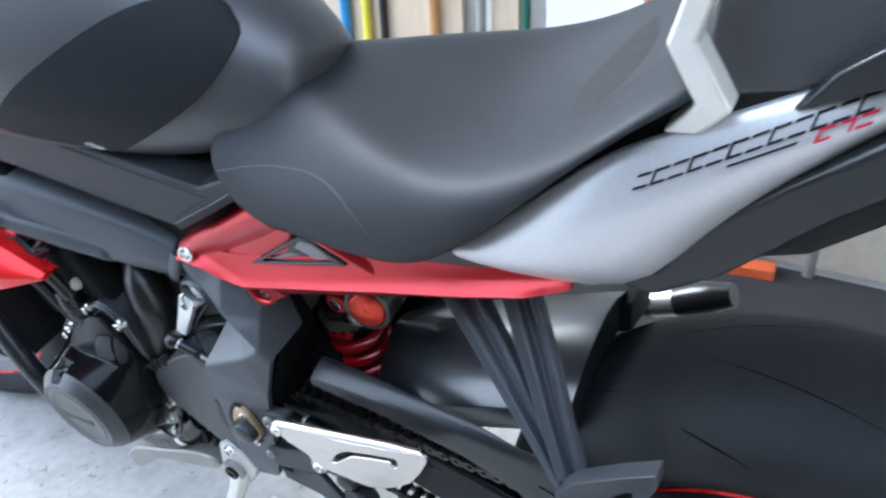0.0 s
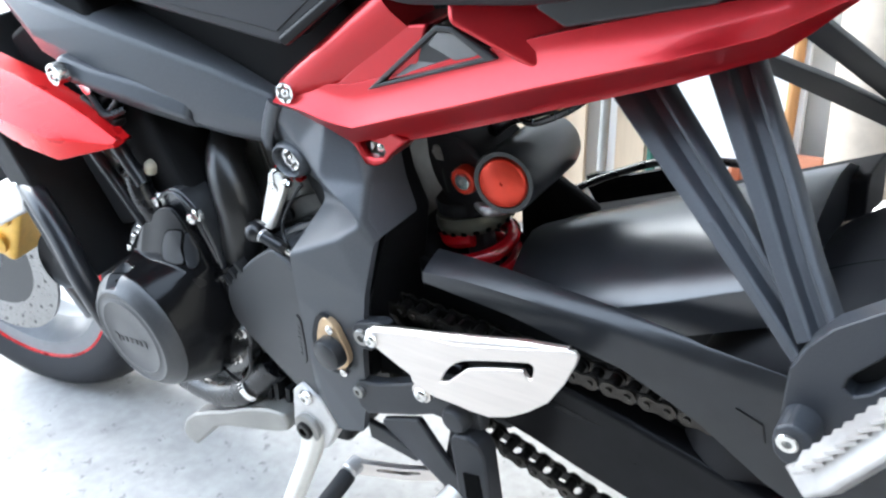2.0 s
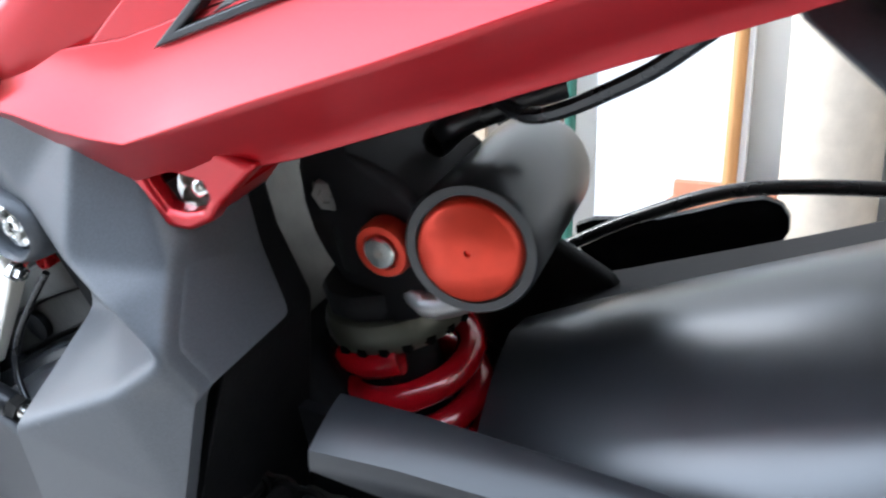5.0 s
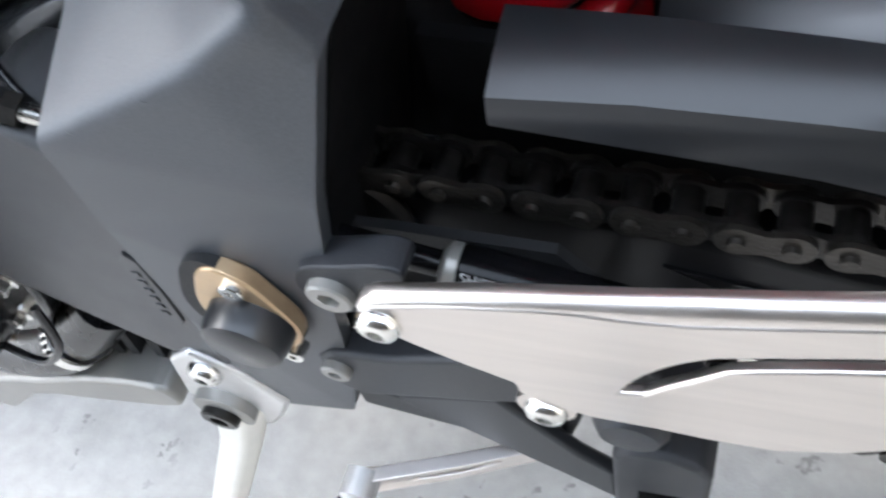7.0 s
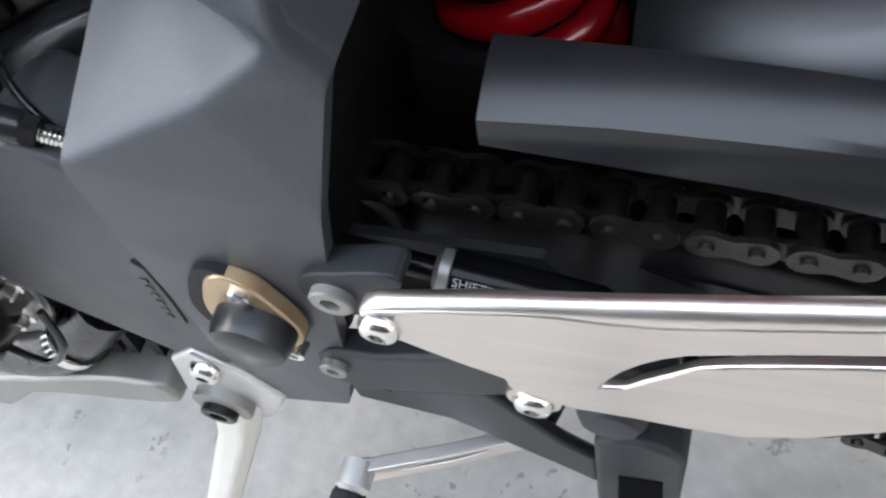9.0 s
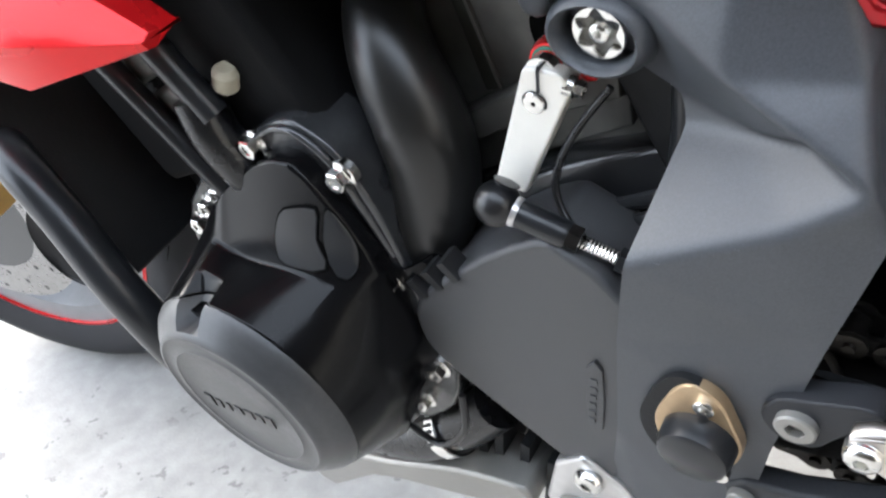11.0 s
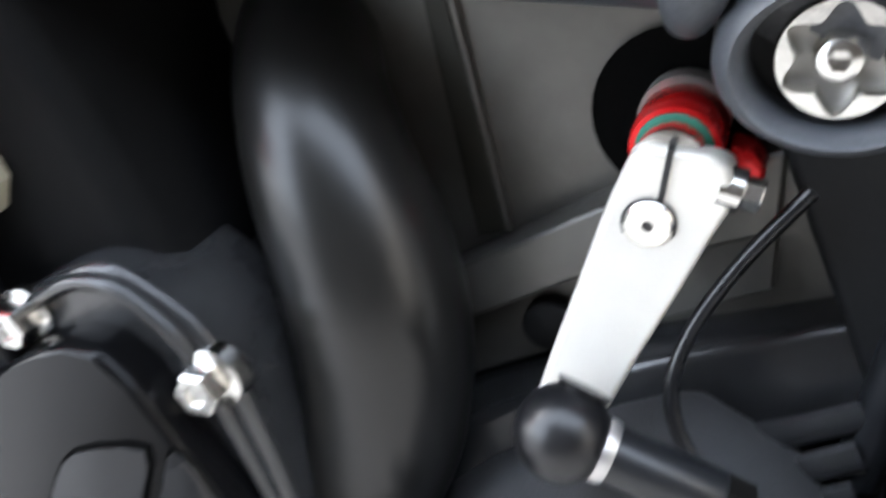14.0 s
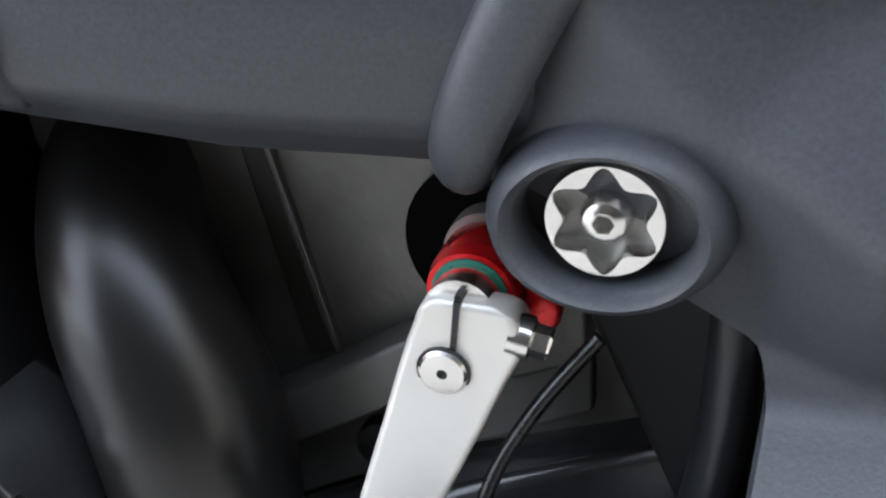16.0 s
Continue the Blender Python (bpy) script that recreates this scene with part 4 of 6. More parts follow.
part("infill_face", prism([(0.078, 0.7030), (0.1370, 0.7445), (0.1500, 0.7445), (0.172, 0.7290)], -0.098, -0.07), SATIN, ins)
part("infill_plate", prism([(0.1280, 0.7350), (0.1370, 0.7440), (0.1500, 0.7440), (0.1710, 0.7295), (0.1480, 0.7245)], lambda x, z: -0.1035 + 0.10 * (x - 0.135), -0.09), INFILL, ins, "grey plastic infill panel", bevel=0.0008)
part("infill_wedge", prism([(0.088, 0.7060), (0.1265, 0.7325), (0.1445, 0.7240), (0.121, 0.7165)], lambda x, z: -0.1015 + 0.25 * (z - 0.706), -0.085), INFILL, ins, bevel=0.0008)
part("rear_trim", prism([(0.215, 0.764), (0.236, 0.752), (0.33, 0.770), (0.34, 0.778), (0.24, 0.785)], -0.1035, -0.08), SATIN, bike, bevel=0.003)
star_bolt((-0.025, -0.1060, 0.686), (0.1, -1, 0.1), 0.0088, 0.005, subframe, "chromed rear frame bolt")
star_bolt((0.0495, -0.0815, 0.6385), (0.1, -1, 0.2), 0.0100, 0.008, subframe, "chromed rear frame bolt")
part("seat_rail", prism([(0.10, 0.765), (0.40, 0.775), (0.55, 0.83), (0.62, 0.89), (0.55, 0.91), (0.30, 0.80), (0.10, 0.80)], -0.085, 0.085), MATT, bike, bevel=0.01)

# pillion footrest hanger: two struts meeting above a slotted plate
HO = [(0.398, 0.594), (0.4065, 0.612), (0.418, 0.627), (0.436, 0.6410), (0.458, 0.6580), (0.484, 0.6755), (0.4845, 0.6620), (0.4715, 0.6195), (0.4480, 0.5800), (0.420, 0.546), (0.402, 0.520), (0.394, 0.541), (0.3960, 0.570)]
HI = [(0.4260, 0.5905), (0.4275, 0.5975), (0.4320, 0.6035), (0.4410, 0.6140), (0.4510, 0.6280), (0.4595, 0.6395), (0.4640, 0.6425), (0.4655, 0.6395), (0.4635, 0.6290), (0.4560, 0.6140), (0.4480, 0.6030), (0.4390, 0.5920), (0.4310, 0.5870)]
hang = part("pillion_hanger", holed(HO, HI, -0.168, -0.152), HANGER, bike, "dark grey forked pillion footrest hanger", bevel=0.004, seg=3)


def strut(edges, d, side=1):
    """A channel bar between two edges: a broad front flange, a recessed web and a lower rear flange."""
    s = []
    for a, b in edges:
        a, b = Vector(a), Vector(b)
        row = [a.lerp(b, u) + Vector((0, k * d, 0)) for u, k in ((0.0, 1.1), (0.0, 0.18), (0.05, 0.0), (0.36, 0.0), (0.42, 0.12), (0.47, 0.75), (0.70, 0.80), (0.76, 0.42), (0.84, 0.34), (0.95, 0.42), (1.0, 0.62), (1.0, 1.3))]
        s.append([Vector((p.x, side * p.y, p.z)) for p in row])
    return loft(s)


FS = [((0.236, -0.062, 0.711), (0.270, -0.052, 0.713)), ((0.2480, -0.0700, 0.6950), (0.2830, -0.0620, 0.6990)), ((0.3270, -0.1175, 0.6405), (0.3480, -0.1140, 0.6530)), ((0.3660, -0.1410, 0.6135), (0.3830, -0.1400, 0.6250)), ((0.3975, -0.1600, 0.5900), (0.4120, -0.1600, 0.6020))]
RS = [((0.300, -0.056, 0.737), (0.330, -0.051, 0.741)), ((0.3120, -0.0690, 0.7150), (0.3400, -0.0620, 0.7220)), ((0.3490, -0.1080, 0.6680), (0.3770, -0.1060, 0.6710)), ((0.3740, -0.1350, 0.6350), (0.3985, -0.1340, 0.6400)), ((0.3980, -0.1590, 0.6040), (0.4180, -0.1560, 0.6150))]
part("front_strut", strut(FS, 0.013), HANGER, hang, bevel=0.0016, seg=3)
part("rear_strut", strut(RS, 0.013), HANGER, hang, bevel=0.0016, seg=3)
part("hanger_slot_floor", prism(HI, -0.156, -0.153), MATT, hang)
part("peg_clevis", prism(outline([(0.398, 0.568), (0.408, 0.573), (0.418, 0.566), (0.418, 0.550), (0.408, 0.543), (0.398, 0.550)], 2), -0.188, -0.155), HANGER, hang, bevel=0.004, seg=3)
socket_bolt((0.406, -0.187, 0.562), OUT, 0.0062, 0.004, parent=hang, name="clevis_pin")
pp = part("pillion_peg", loft([[(x - 0.009, y, z + 0.006), (x + 0.006, y - 0.012, z - 0.002), (x + 0.012, y, z - 0.009), (x + 0.004, y + 0.012, z)] for x, y, z in ((0.415, -0.198, 0.548), (0.428, -0.206, 0.566), (0.450, -0.208, 0.600), (0.474, -0.208, 0.640), (0.484, -0.205, 0.658))]), CASTALU, bike, "silver alloy pillion footpeg with grooved top", bevel=0.003, seg=3)
for k in range(12):
    p = Vector((0.421, -0.206, 0.570)).lerp(Vector((0.472, -0.209, 0.648)), k / 11)
    part("peg_rib", box(p, (0.011, 0.018, 0.0022), (0, -33, 0)), CASTALU, pp)
# the same hanger on the far side, with the brake line and a stand-in pipe
part("far_hanger", strut(FS, 0.013, -1), HANGER, bike, "dark grey hanger on the far side", bevel=0.0016)
part("far_strut", strut(RS, 0.013, -1), HANGER, bike, bevel=0.0016)
# Pipe put in for the brown-grey top edge of the mudguard housing.
sil = part("silencer", tube([(0.00, 0.13, 0.37), (0.10, 0.145, 0.405), (0.184, 0.15, 0.440), (0.28, 0.15, 0.477), (0.375, 0.15, 0.514)], 0.016, 24, 5), PIPEBROWN, bike, "brown-grey pipe in place of the mudguard housing's top edge")
part("far_edge_collar", tube([(0.373, 0.15, 0.513), (0.385, 0.15, 0.518), (0.402, 0.15, 0.525)], 0.0160, 24, 2), CASTALU, sil, "bright alloy pipe collar")
part("far_edge_cap", tube([(0.400, 0.15, 0.524), (0.425, 0.152, 0.536), (0.458, 0.154, 0.550)], 0.0195, 24, 2, radii=[0.0165, 0.0185, 0.013]), HUGGER, sil)
part("far_heel_guard", prism(outline([(0.11, 0.520), (0.16, 0.530), (0.215, 0.548), (0.228, 0.530), (0.205, 0.500), (0.175, 0.482), (0.13, 0.480)], 3), 0.130, 0.136), GLOSS, bike, "black far side heel guard", bevel=0.001)
part("brake_hose", tube([(0.10, 0.11, 0.51), (0.15, 0.12, 0.535), (0.21, 0.125, 0.556), (0.30, 0.12, 0.565)], 0.004, 10, 6), HOSE, bike)
part("wiring_lead", tube([(0.13, -0.02, 0.665), (0.16, -0.04, 0.655), (0.20, -0.05, 0.672), (0.225, -0.06, 0.69)], 0.003, 8, 6), HOSE, bike)
part("battery_tray", prism([(0.03, 0.66), (0.14, 0.665), (0.20, 0.69), (0.10, 0.70), (0.0, 0.69)], -0.05, 0.03), MATT, bike, bevel=0.008)
part("fluid_hose", tube([(0.10, 0.0, 0.625), (0.12, -0.005, 0.64), (0.15, 0.02, 0.645)], 0.007, 10, 5), HOSE, bike)

# seat, tank and tail
SEAT = [(0.050, 0.096, 0.822, 0.014, 0.856, 0.862), (0.066, 0.112, 0.792, 0.020, 0.861, 0.865), (0.090, 0.120, 0.768, 0.027, 0.863, 0.864), (0.120, 0.125, 0.762, 0.038, 0.864, 0.861), (0.160, 0.130, 0.766, 0.058, 0.863, 0.857), (0.200, 0.135, 0.768, 0.080, 0.862, 0.852), (0.240, 0.139, 0.771, 0.102, 0.860, 0.848),
        (0.285, 0.142, 0.780, 0.119, 0.860, 0.846), (0.33, 0.142, 0.815, 0.126, 0.868, 0.853), (0.37, 0.138, 0.853, 0.122, 0.886, 0.872), (0.41, 0.133, 0.891, 0.114, 0.911, 0.899), (0.445, 0.125, 0.921, 0.106, 0.938, 0.934), (0.475, 0.112, 0.938, 0.094, 0.957, 0.961), (0.49, 0.095, 0.945, 0.080, 0.960, 0.968)]
secs = []
for x, w, zl, wc, zc, zt in SEAT:
    hh = zc - zl
    left = [(-w * 0.86, zl), (-w * 0.955, zl + 0.003), (-w * 0.99, zl + hh * 0.26), (-w * 0.72 - wc * 0.28, zl + hh * 0.64), (-wc - (w - wc) * 0.14, zc - 0.004), (-wc * 0.80, zc + (zt - zc) * 0.12), (-wc * 0.38, zc + (zt - zc) * 0.8), (0, zt)]
    loop = left + [(-a, b) for a, b in left[-2::-1]] + [(w * 0.5, zl + 0.005), (-w * 0.5, zl + 0.005)]
    secs.append([(x, a, b) for a, b in loop])
seat = part("seat", loft(secs), VINYL, bike, "black grained vinyl rider seat with a stitched seam", sharp=70)
md = seat.modifiers.new("round", "SUBSURF")
md.levels = md.render_levels = 2
seam = [(0.066, 0.8075), (0.084, 0.8125), (0.108, 0.8185), (0.140, 0.8255), (0.178, 0.8310), (0.206, 0.8295), (0.226, 0.8215), (0.243, 0.8105), (0.256, 0.8000)]
side = surface(seat)
line = []
for q in smooth_line([(x, 0, z) for x, z in seam], 6):
    hit = side.ray_cast(Vector((q.x, -1.0, q.z)), Vector((0, 1, 0)))[0]
    if hit is not None:
        line.append(hit)
# Grey and black lines put the seam groove's highlight and shade into colour.
part("seam", tube(line, 0.0006, 8, 0), SEAMGREY, seat, "grey line painted for the stitched seam's highlight")
part("seam_groove", tube([q + Vector((0, 0.0003, -0.0012)) for q in line], 0.0009, 8, 0), GROOVE, seat)
part("seat_pan", prism([(0.08, 0.80), (0.30, 0.772), (0.45, 0.90), (0.48, 0.94), (0.40, 0.90), (0.28, 0.80), (0.12, 0.79)], -0.085, 0.085), MATT, bike, bevel=0.006)

TANK = [(0.135, 0.050, 0.815, 0.84, 0.893), (0.10, 0.072, 0.80, 0.835, 0.915), (0.05, 0.099, 0.785, 0.84, 0.96), (-0.02, 0.126, 0.775, 0.85, 1.005), (-0.10, 0.150, 0.77, 0.875, 1.035), (-0.19, 0.172, 0.77, 0.905, 1.05), (-0.28, 0.175, 0.78, 0.92, 1.05), (-0.38, 0.15, 0.80, 0.93, 1.03), (-0.46, 0.10, 0.83, 0.93, 1.0)]
secs = []
for x, w, zl, zs, zt in TANK:
    left = [(-w * 0.68, zl + 0.008), (-w * 0.89, zl + (zs - zl) * 0.5), (-w, zs), (-w * 0.93, zs + (zt - zs) * 0.38), (-w * 0.72, zs + (zt - zs) * 0.74), (-w * 0.38, zs + (zt - zs) * 0.95), (0, zt)]
    loop = left + [(-a, b) for a, b in left[-2::-1]]
    secs.append([(x, a, b) for a, b in loop])
tank = part("fuel_tank", loft(secs), TANKPAINT, bike, "satin graphite fuel tank", sharp=70)
md = tank.modifiers.new("round", "SUBSURF")
md.levels = md.render_levels = 2
pad_poly = outline([(-0.152, 0.848), (-0.10, 0.890), (-0.025, 0.932), (0.020, 0.946), (0.058, 0.940), (0.080, 0.922), (0.086, 0.903), (0.055, 0.866), (-0.030, 0.818), (-0.050, 0.815), (-0.112, 0.824), (-0.155, 0.834)], 3)
pad = part("tank_pad", draped(pad_poly, tank, 0.0028, 0.006, 0.008), PADRUBBER, bike, "black ribbed rubber knee pad")
part("pad_badge", draped([(-0.0690, 0.8255), (-0.0610, 0.8275), (-0.0520, 0.8175), (-0.0600, 0.8150)], pad, 0.0012, 0.003, 0.01), CASTALU, pad, "small silver badge")
trim_poly = [(-0.45, 0.806), (-0.377, 0.817), (-0.245, 0.8300), (-0.18, 0.8315), (-0.13, 0.8200), (-0.084, 0.8105), (-0.02, 0.7965), (0.034, 0.7835), (0.086, 0.8050), (0.099, 0.7965), (-0.004, 0.7310), (-0.014, 0.7290), (-0.105, 0.7470), (-0.2016, 0.7654), (-0.30, 0.780), (-0.45, 0.797)]
trim = part("tank_side_trim", prism(trim_poly, lambda x, z: -0.118 + 0.10 * (x + 0.05) * (x > -0.05) - 0.06 * max(0, -0.05 - x), -0.06), TRIMBLACK, bike, "black plastic trim below the tank", bevel=0.004, seg=3)
part("trim_insert", prism([(-0.33, 0.8080), (-0.19, 0.8225), (-0.09, 0.8030), (0.030, 0.7760), (0.044, 0.7745), (-0.010, 0.7400), (-0.105, 0.7560), (-0.20, 0.7740), (-0.35, 0.7960)], lambda x, z: -0.1192 + 0.10 * (x + 0.05) * (x > -0.05) - 0.06 * max(0, -0.05 - x), -0.08), TRIMBLACK, trim, bevel=0.001)
part("trim_rail", tube([(-0.006, -0.112, 0.733), (0.05, -0.106, 0.766), (0.10, -0.100, 0.797)], 0.0055, 12, 4), GLOSS, trim)

up_edge = [(0.292, 0.777), (0.339, 0.818), (0.39, 0.868), (0.435, 0.908), (0.483, 0.926), (0.532, 0.945), (0.60, 0.975), (0.68, 1.01)]
lo_edge = [(0.293, 0.775), (0.36, 0.777), (0.42, 0.781), (0.458, 0.795), (0.485, 0.838), (0.533, 0.882), (0.60, 0.936), (0.68, 0.99)]
secs = []
for (x0, z0), (x1, z1) in zip(up_edge, lo_edge):
    row = []
    for k in range(7):
        u = k / 6
        x, z = x0 + (x1 - x0) * u, z0 + (z1 - z0) * u
        bulge = 0.027 * math.sin(math.pi * min(1, 0.12 + u * 0.80)) * min(1, (x - 0.28) / 0.08)
        row.append((x, -0.100 - bulge + 0.28 * max(0, x - 0.44), z))
    row += [(p[0], p[1] + 0.006, p[2]) for p in row[::-1]]
    secs.append(row)
tailp = part("tail_panel", loft(secs), TAILPAINT, bike, "silver grey metallic tail panel with black and red lettering stripes", sharp=60)
md = tailp.modifiers.new("round", "SUBSURF")
md.levels = md.render_levels = 1
# the lettering as plain bars in its size and colours


def letter_bar(x, z, w, hgt, mat, slant=0.25, label=""):
    part("lettering_bar", draped([(x, z), (x + w, z + w * 0.494), (x + w + hgt * slant, z + w * 0.494 + hgt), (x + hgt * slant, z + hgt)], tailp, 0.0010, 0.0008, 0.008), mat, tailp, label)


def letter_block(x, z, w, hgt, mat, strokes):
    """One letter-sized plain shape of thin strokes: foot, head, left and right side."""
    t = 0.0016
    if "f" in strokes:
        letter_bar(x, z, w, t, mat)
    if "h" in strokes:
        letter_bar(x + hgt * 0.25, z + hgt - t, w, t, mat)
    if "l" in strokes:
        letter_bar(x, z, t, hgt, mat)
    if "r" in strokes:
        letter_bar(x + w - t, z + (w - t) * 0.494, t, hgt, mat)


for k in range(12):
    x = 0.4500 + 0.01010 * k
    letter_block(x, 0.8850 + 0.494 * (x - 0.4500), 0.0082, 0.0098, STICKERHOLE, ("hf", "lhf")[k % 2])
letter_bar(0.5020, 0.9060, 0.034, 0.0014, STICKERHOLE)
for k in range(3):
    x = 0.5440 + 0.0092 * k
    letter_block(x, 0.9235 + 0.494 * (x - 0.5440), 0.0074, 0.0088, STICKERRED, ("lhf", "hr", "hf")[k])
part("undertail", prism([(0.405, 0.779), (0.455, 0.774), (0.50, 0.806), (0.56, 0.868), (0.66, 0.955), (0.70, 0.99), (0.68, 1.0), (0.60, 0.945), (0.533, 0.890), (0.485, 0.846), (0.458, 0.803)], -0.094, 0.094), SATIN, bike, "satin black undertail", bevel=0.006, seg=3)
part("tail_fixing", lathe([(0.006, 0.0), (0.007, 0.002), (0.004, 0.003), (0.0, 0.002)], (0.400, -0.1005, 0.790), OUT, 20), TAILPAINT, tailp)
part("seat_cowl", loft([[(x, -w, zl), (x, -w * 0.96, zl + 0.035), (x, -w * 0.7, zt - 0.012), (x, 0, zt), (x, w * 0.7, zt - 0.012), (x, w * 0.96, zl + 0.035), (x, w, zl)] for x, w, zl, zt in
                        ((0.482, 0.088, 0.935, 1.04), (0.53, 0.085, 0.945, 1.065), (0.60, 0.075, 0.972, 1.07), (0.70, 0.05, 1.01, 1.06))]), TANKPAINT, bike, "graphite seat cowl", bevel=0.004, seg=3)
# Black panel put in for the shaded gap between cowl and tail.
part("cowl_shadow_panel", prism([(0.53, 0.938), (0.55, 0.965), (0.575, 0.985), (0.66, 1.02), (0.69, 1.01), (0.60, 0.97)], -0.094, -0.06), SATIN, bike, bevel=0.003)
part("grab_strap", prism([(0.476, 1.012), (0.464, 0.976), (0.481, 0.941), (0.462, 0.919), (0.484, 0.921), (0.502, 0.939), (0.481, 0.979), (0.492, 1.012)], -0.104, -0.085), LEVER, bike, "silver angular seat bracket", bevel=0.003, seg=3)
part("tail_light_bracket", prism([(0.66, 0.93), (0.80, 0.80), (0.82, 0.82), (0.70, 0.98)], -0.03, 0.03), MATT, bike, bevel=0.004)

# ---- engine and controls ----
crank = part("crankcase", prism(outline([(-0.37, 0.50), (-0.28, 0.55), (-0.19, 0.54), (-0.12, 0.50), (-0.03, 0.49), (-0.02, 0.40), (-0.08, 0.30), (-0.20, 0.25), (-0.34, 0.28), (-0.39, 0.38)], 3), -0.088, 0.12), MATT, bike, "black engine crankcase", bevel=0.006)
part("generator_housing", prism(outline([(-0.222, 0.572), (-0.203, 0.5805), (-0.187, 0.5745), (-0.174, 0.556), (-0.166, 0.530), (-0.150, 0.48), (-0.142, 0.42), (-0.16, 0.36), (-0.22, 0.33), (-0.30, 0.35), (-0.34, 0.43), (-0.31, 0.51)], 3), -0.112, -0.07), MATT, bike, bevel=0.004)
upper = part("engine_upper_case", prism([(-0.20, 0.50), (-0.20, 0.66), (-0.02, 0.66), (0.02, 0.50)], -0.066, 0.07), ENGINE, bike, "dark grey ribbed engine case", bevel=0.003)
# groove shade painted as a raised dark strip; rounded shelf on the case wall
part("case_groove", prism([(-0.1415, 0.640), (-0.1355, 0.640), (-0.1215, 0.562), (-0.1295, 0.560)], -0.0675, -0.064), CASEGROOVE, upper, bevel=0.0008)
part("groove_edge", prism([(-0.1352, 0.640), (-0.1335, 0.640), (-0.1195, 0.5625), (-0.1213, 0.5625)], -0.0684, -0.064), ENGINE, upper, bevel=0.0005)
part("case_shelf", prism([(-0.165, 0.5365), (-0.134, 0.5545), (-0.096, 0.5760), (-0.055, 0.594), (-0.055, 0.5740), (-0.101, 0.5560), (-0.1366, 0.5365), (-0.165, 0.5190)], lambda x, z: -0.0785, -0.06), ENGINE, upper, bevel=0.0016, seg=3)
part("case_recess", prism([(-0.165, 0.517), (-0.1366, 0.5345), (-0.101, 0.554), (-0.055, 0.572), (-0.055, 0.555), (-0.108, 0.529), (-0.139, 0.513), (-0.165, 0.505)], -0.0705, -0.06), ENGINE, upper, bevel=0.0012)
part("case_plug", lathe([(0.0075, 0.0), (0.0075, 0.004), (0.0055, 0.005), (0.0, 0.005)], (-0.1085, -0.0710, 0.5390), OUT, 24), MATT, upper)
part("case_lower_step", prism([(-0.18, 0.500), (-0.139, 0.511), (-0.108, 0.5270), (-0.085, 0.5377), (-0.0437, 0.5520), (-0.03, 0.556), (-0.02, 0.47), (-0.18, 0.47)], lambda x, z: -0.080 - 0.28 * (0.55 - z), -0.06), CASEGLOSS, upper, bevel=0.003)
for k in range(3):
    part("case_fin", tube([(-0.076 + 0.004 * k, -0.090 - 0.004 * k, 0.5235 - 0.010 * k), (-0.056, -0.0925 - 0.004 * k, 0.5285 - 0.009 * k), (-0.034, -0.090 - 0.004 * k, 0.5375 - 0.008 * k)], 0.0042, 10, 4, 0.6), CASEGLOSS, upper)
# Flat black disc painted in for the dark hole round the shaft.
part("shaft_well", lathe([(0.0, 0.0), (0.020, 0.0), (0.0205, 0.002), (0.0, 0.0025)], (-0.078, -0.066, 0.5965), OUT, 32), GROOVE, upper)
part("case_web", prism([(-0.058, 0.600), (-0.030, 0.612), (-0.024, 0.56), (-0.032, 0.535), (-0.046, 0.57)], -0.085, -0.06), MATT, upper, bevel=0.003)
part("case_post", tube([(-0.026, -0.082, 0.61), (-0.026, -0.085, 0.57), (-0.034, -0.09, 0.52)], 0.0055, 12, 4), SATIN, bike)

# cylinder block, leaning forward, with cam cover tubes
part("cylinder_block", box((-0.30, 0.0, 0.64), (0.17, 0.25, 0.23), (0, -22, 0)), DEEP, bike, "black cylinder block", bevel=0.008)
for quad in ([(-0.3352, 0.6020), (-0.2704, 0.6220), (-0.2590, 0.6010), (-0.3146, 0.5730)], [(-0.3120, 0.5680), (-0.2560, 0.5960), (-0.2448, 0.5733), (-0.2687, 0.5422), (-0.2944, 0.5300)]):
    part("block_panel", prism(quad, lambda x, z: -0.129 - 0.10 * (x + 0.29), -0.10), ENGINE, bike, bevel=0.004, seg=3)
for a, b, r in (((-0.345, -0.135, 0.655), (-0.262, -0.135, 0.525), 0.0065), ((-0.280, -0.138, 0.655), (-0.235, -0.138, 0.580), 0.0075), ((-0.325, -0.128, 0.60), (-0.268, -0.132, 0.632), 0.004)):
    part("block_pipe", tube([a, (Vector(a) + Vector(b)) / 2, b], r, 12, 2), SATIN, bike)
part("breather_hose", tube([(-0.247, -0.135, 0.587), (-0.242, -0.138, 0.565), (-0.232, -0.134, 0.540), (-0.225, -0.12, 0.525)], 0.0125, 16, 5), HOSE, bike, "short black rubber breather hose")
spigot = part("breather_spigot", lathe([(0.004, 0.0), (0.0065, 0.003), (0.0065, 0.012), (0.004, 0.015), (0.0, 0.015)], (-0.232, -0.128, 0.588), (0.45, 0, 0.9), 16), SPIGOT, bike)
part("spigot_stub", tube([(-0.247, -0.134, 0.582), (-0.240, -0.131, 0.586), (-0.231, -0.128, 0.591)], 0.0048, 12, 3), HOSE, spigot)
part("radiator", box((-0.44, 0.0, 0.58), (0.05, 0.34, 0.30), (0, -18, 0)), MATT, bike, "black radiator core", bevel=0.004)
part("airbox", prism([(-0.34, 0.66), (-0.05, 0.66), (0.05, 0.74), (0.0, 0.80), (-0.34, 0.80)], -0.085, 0.09), DEEP, bike, bevel=0.01)

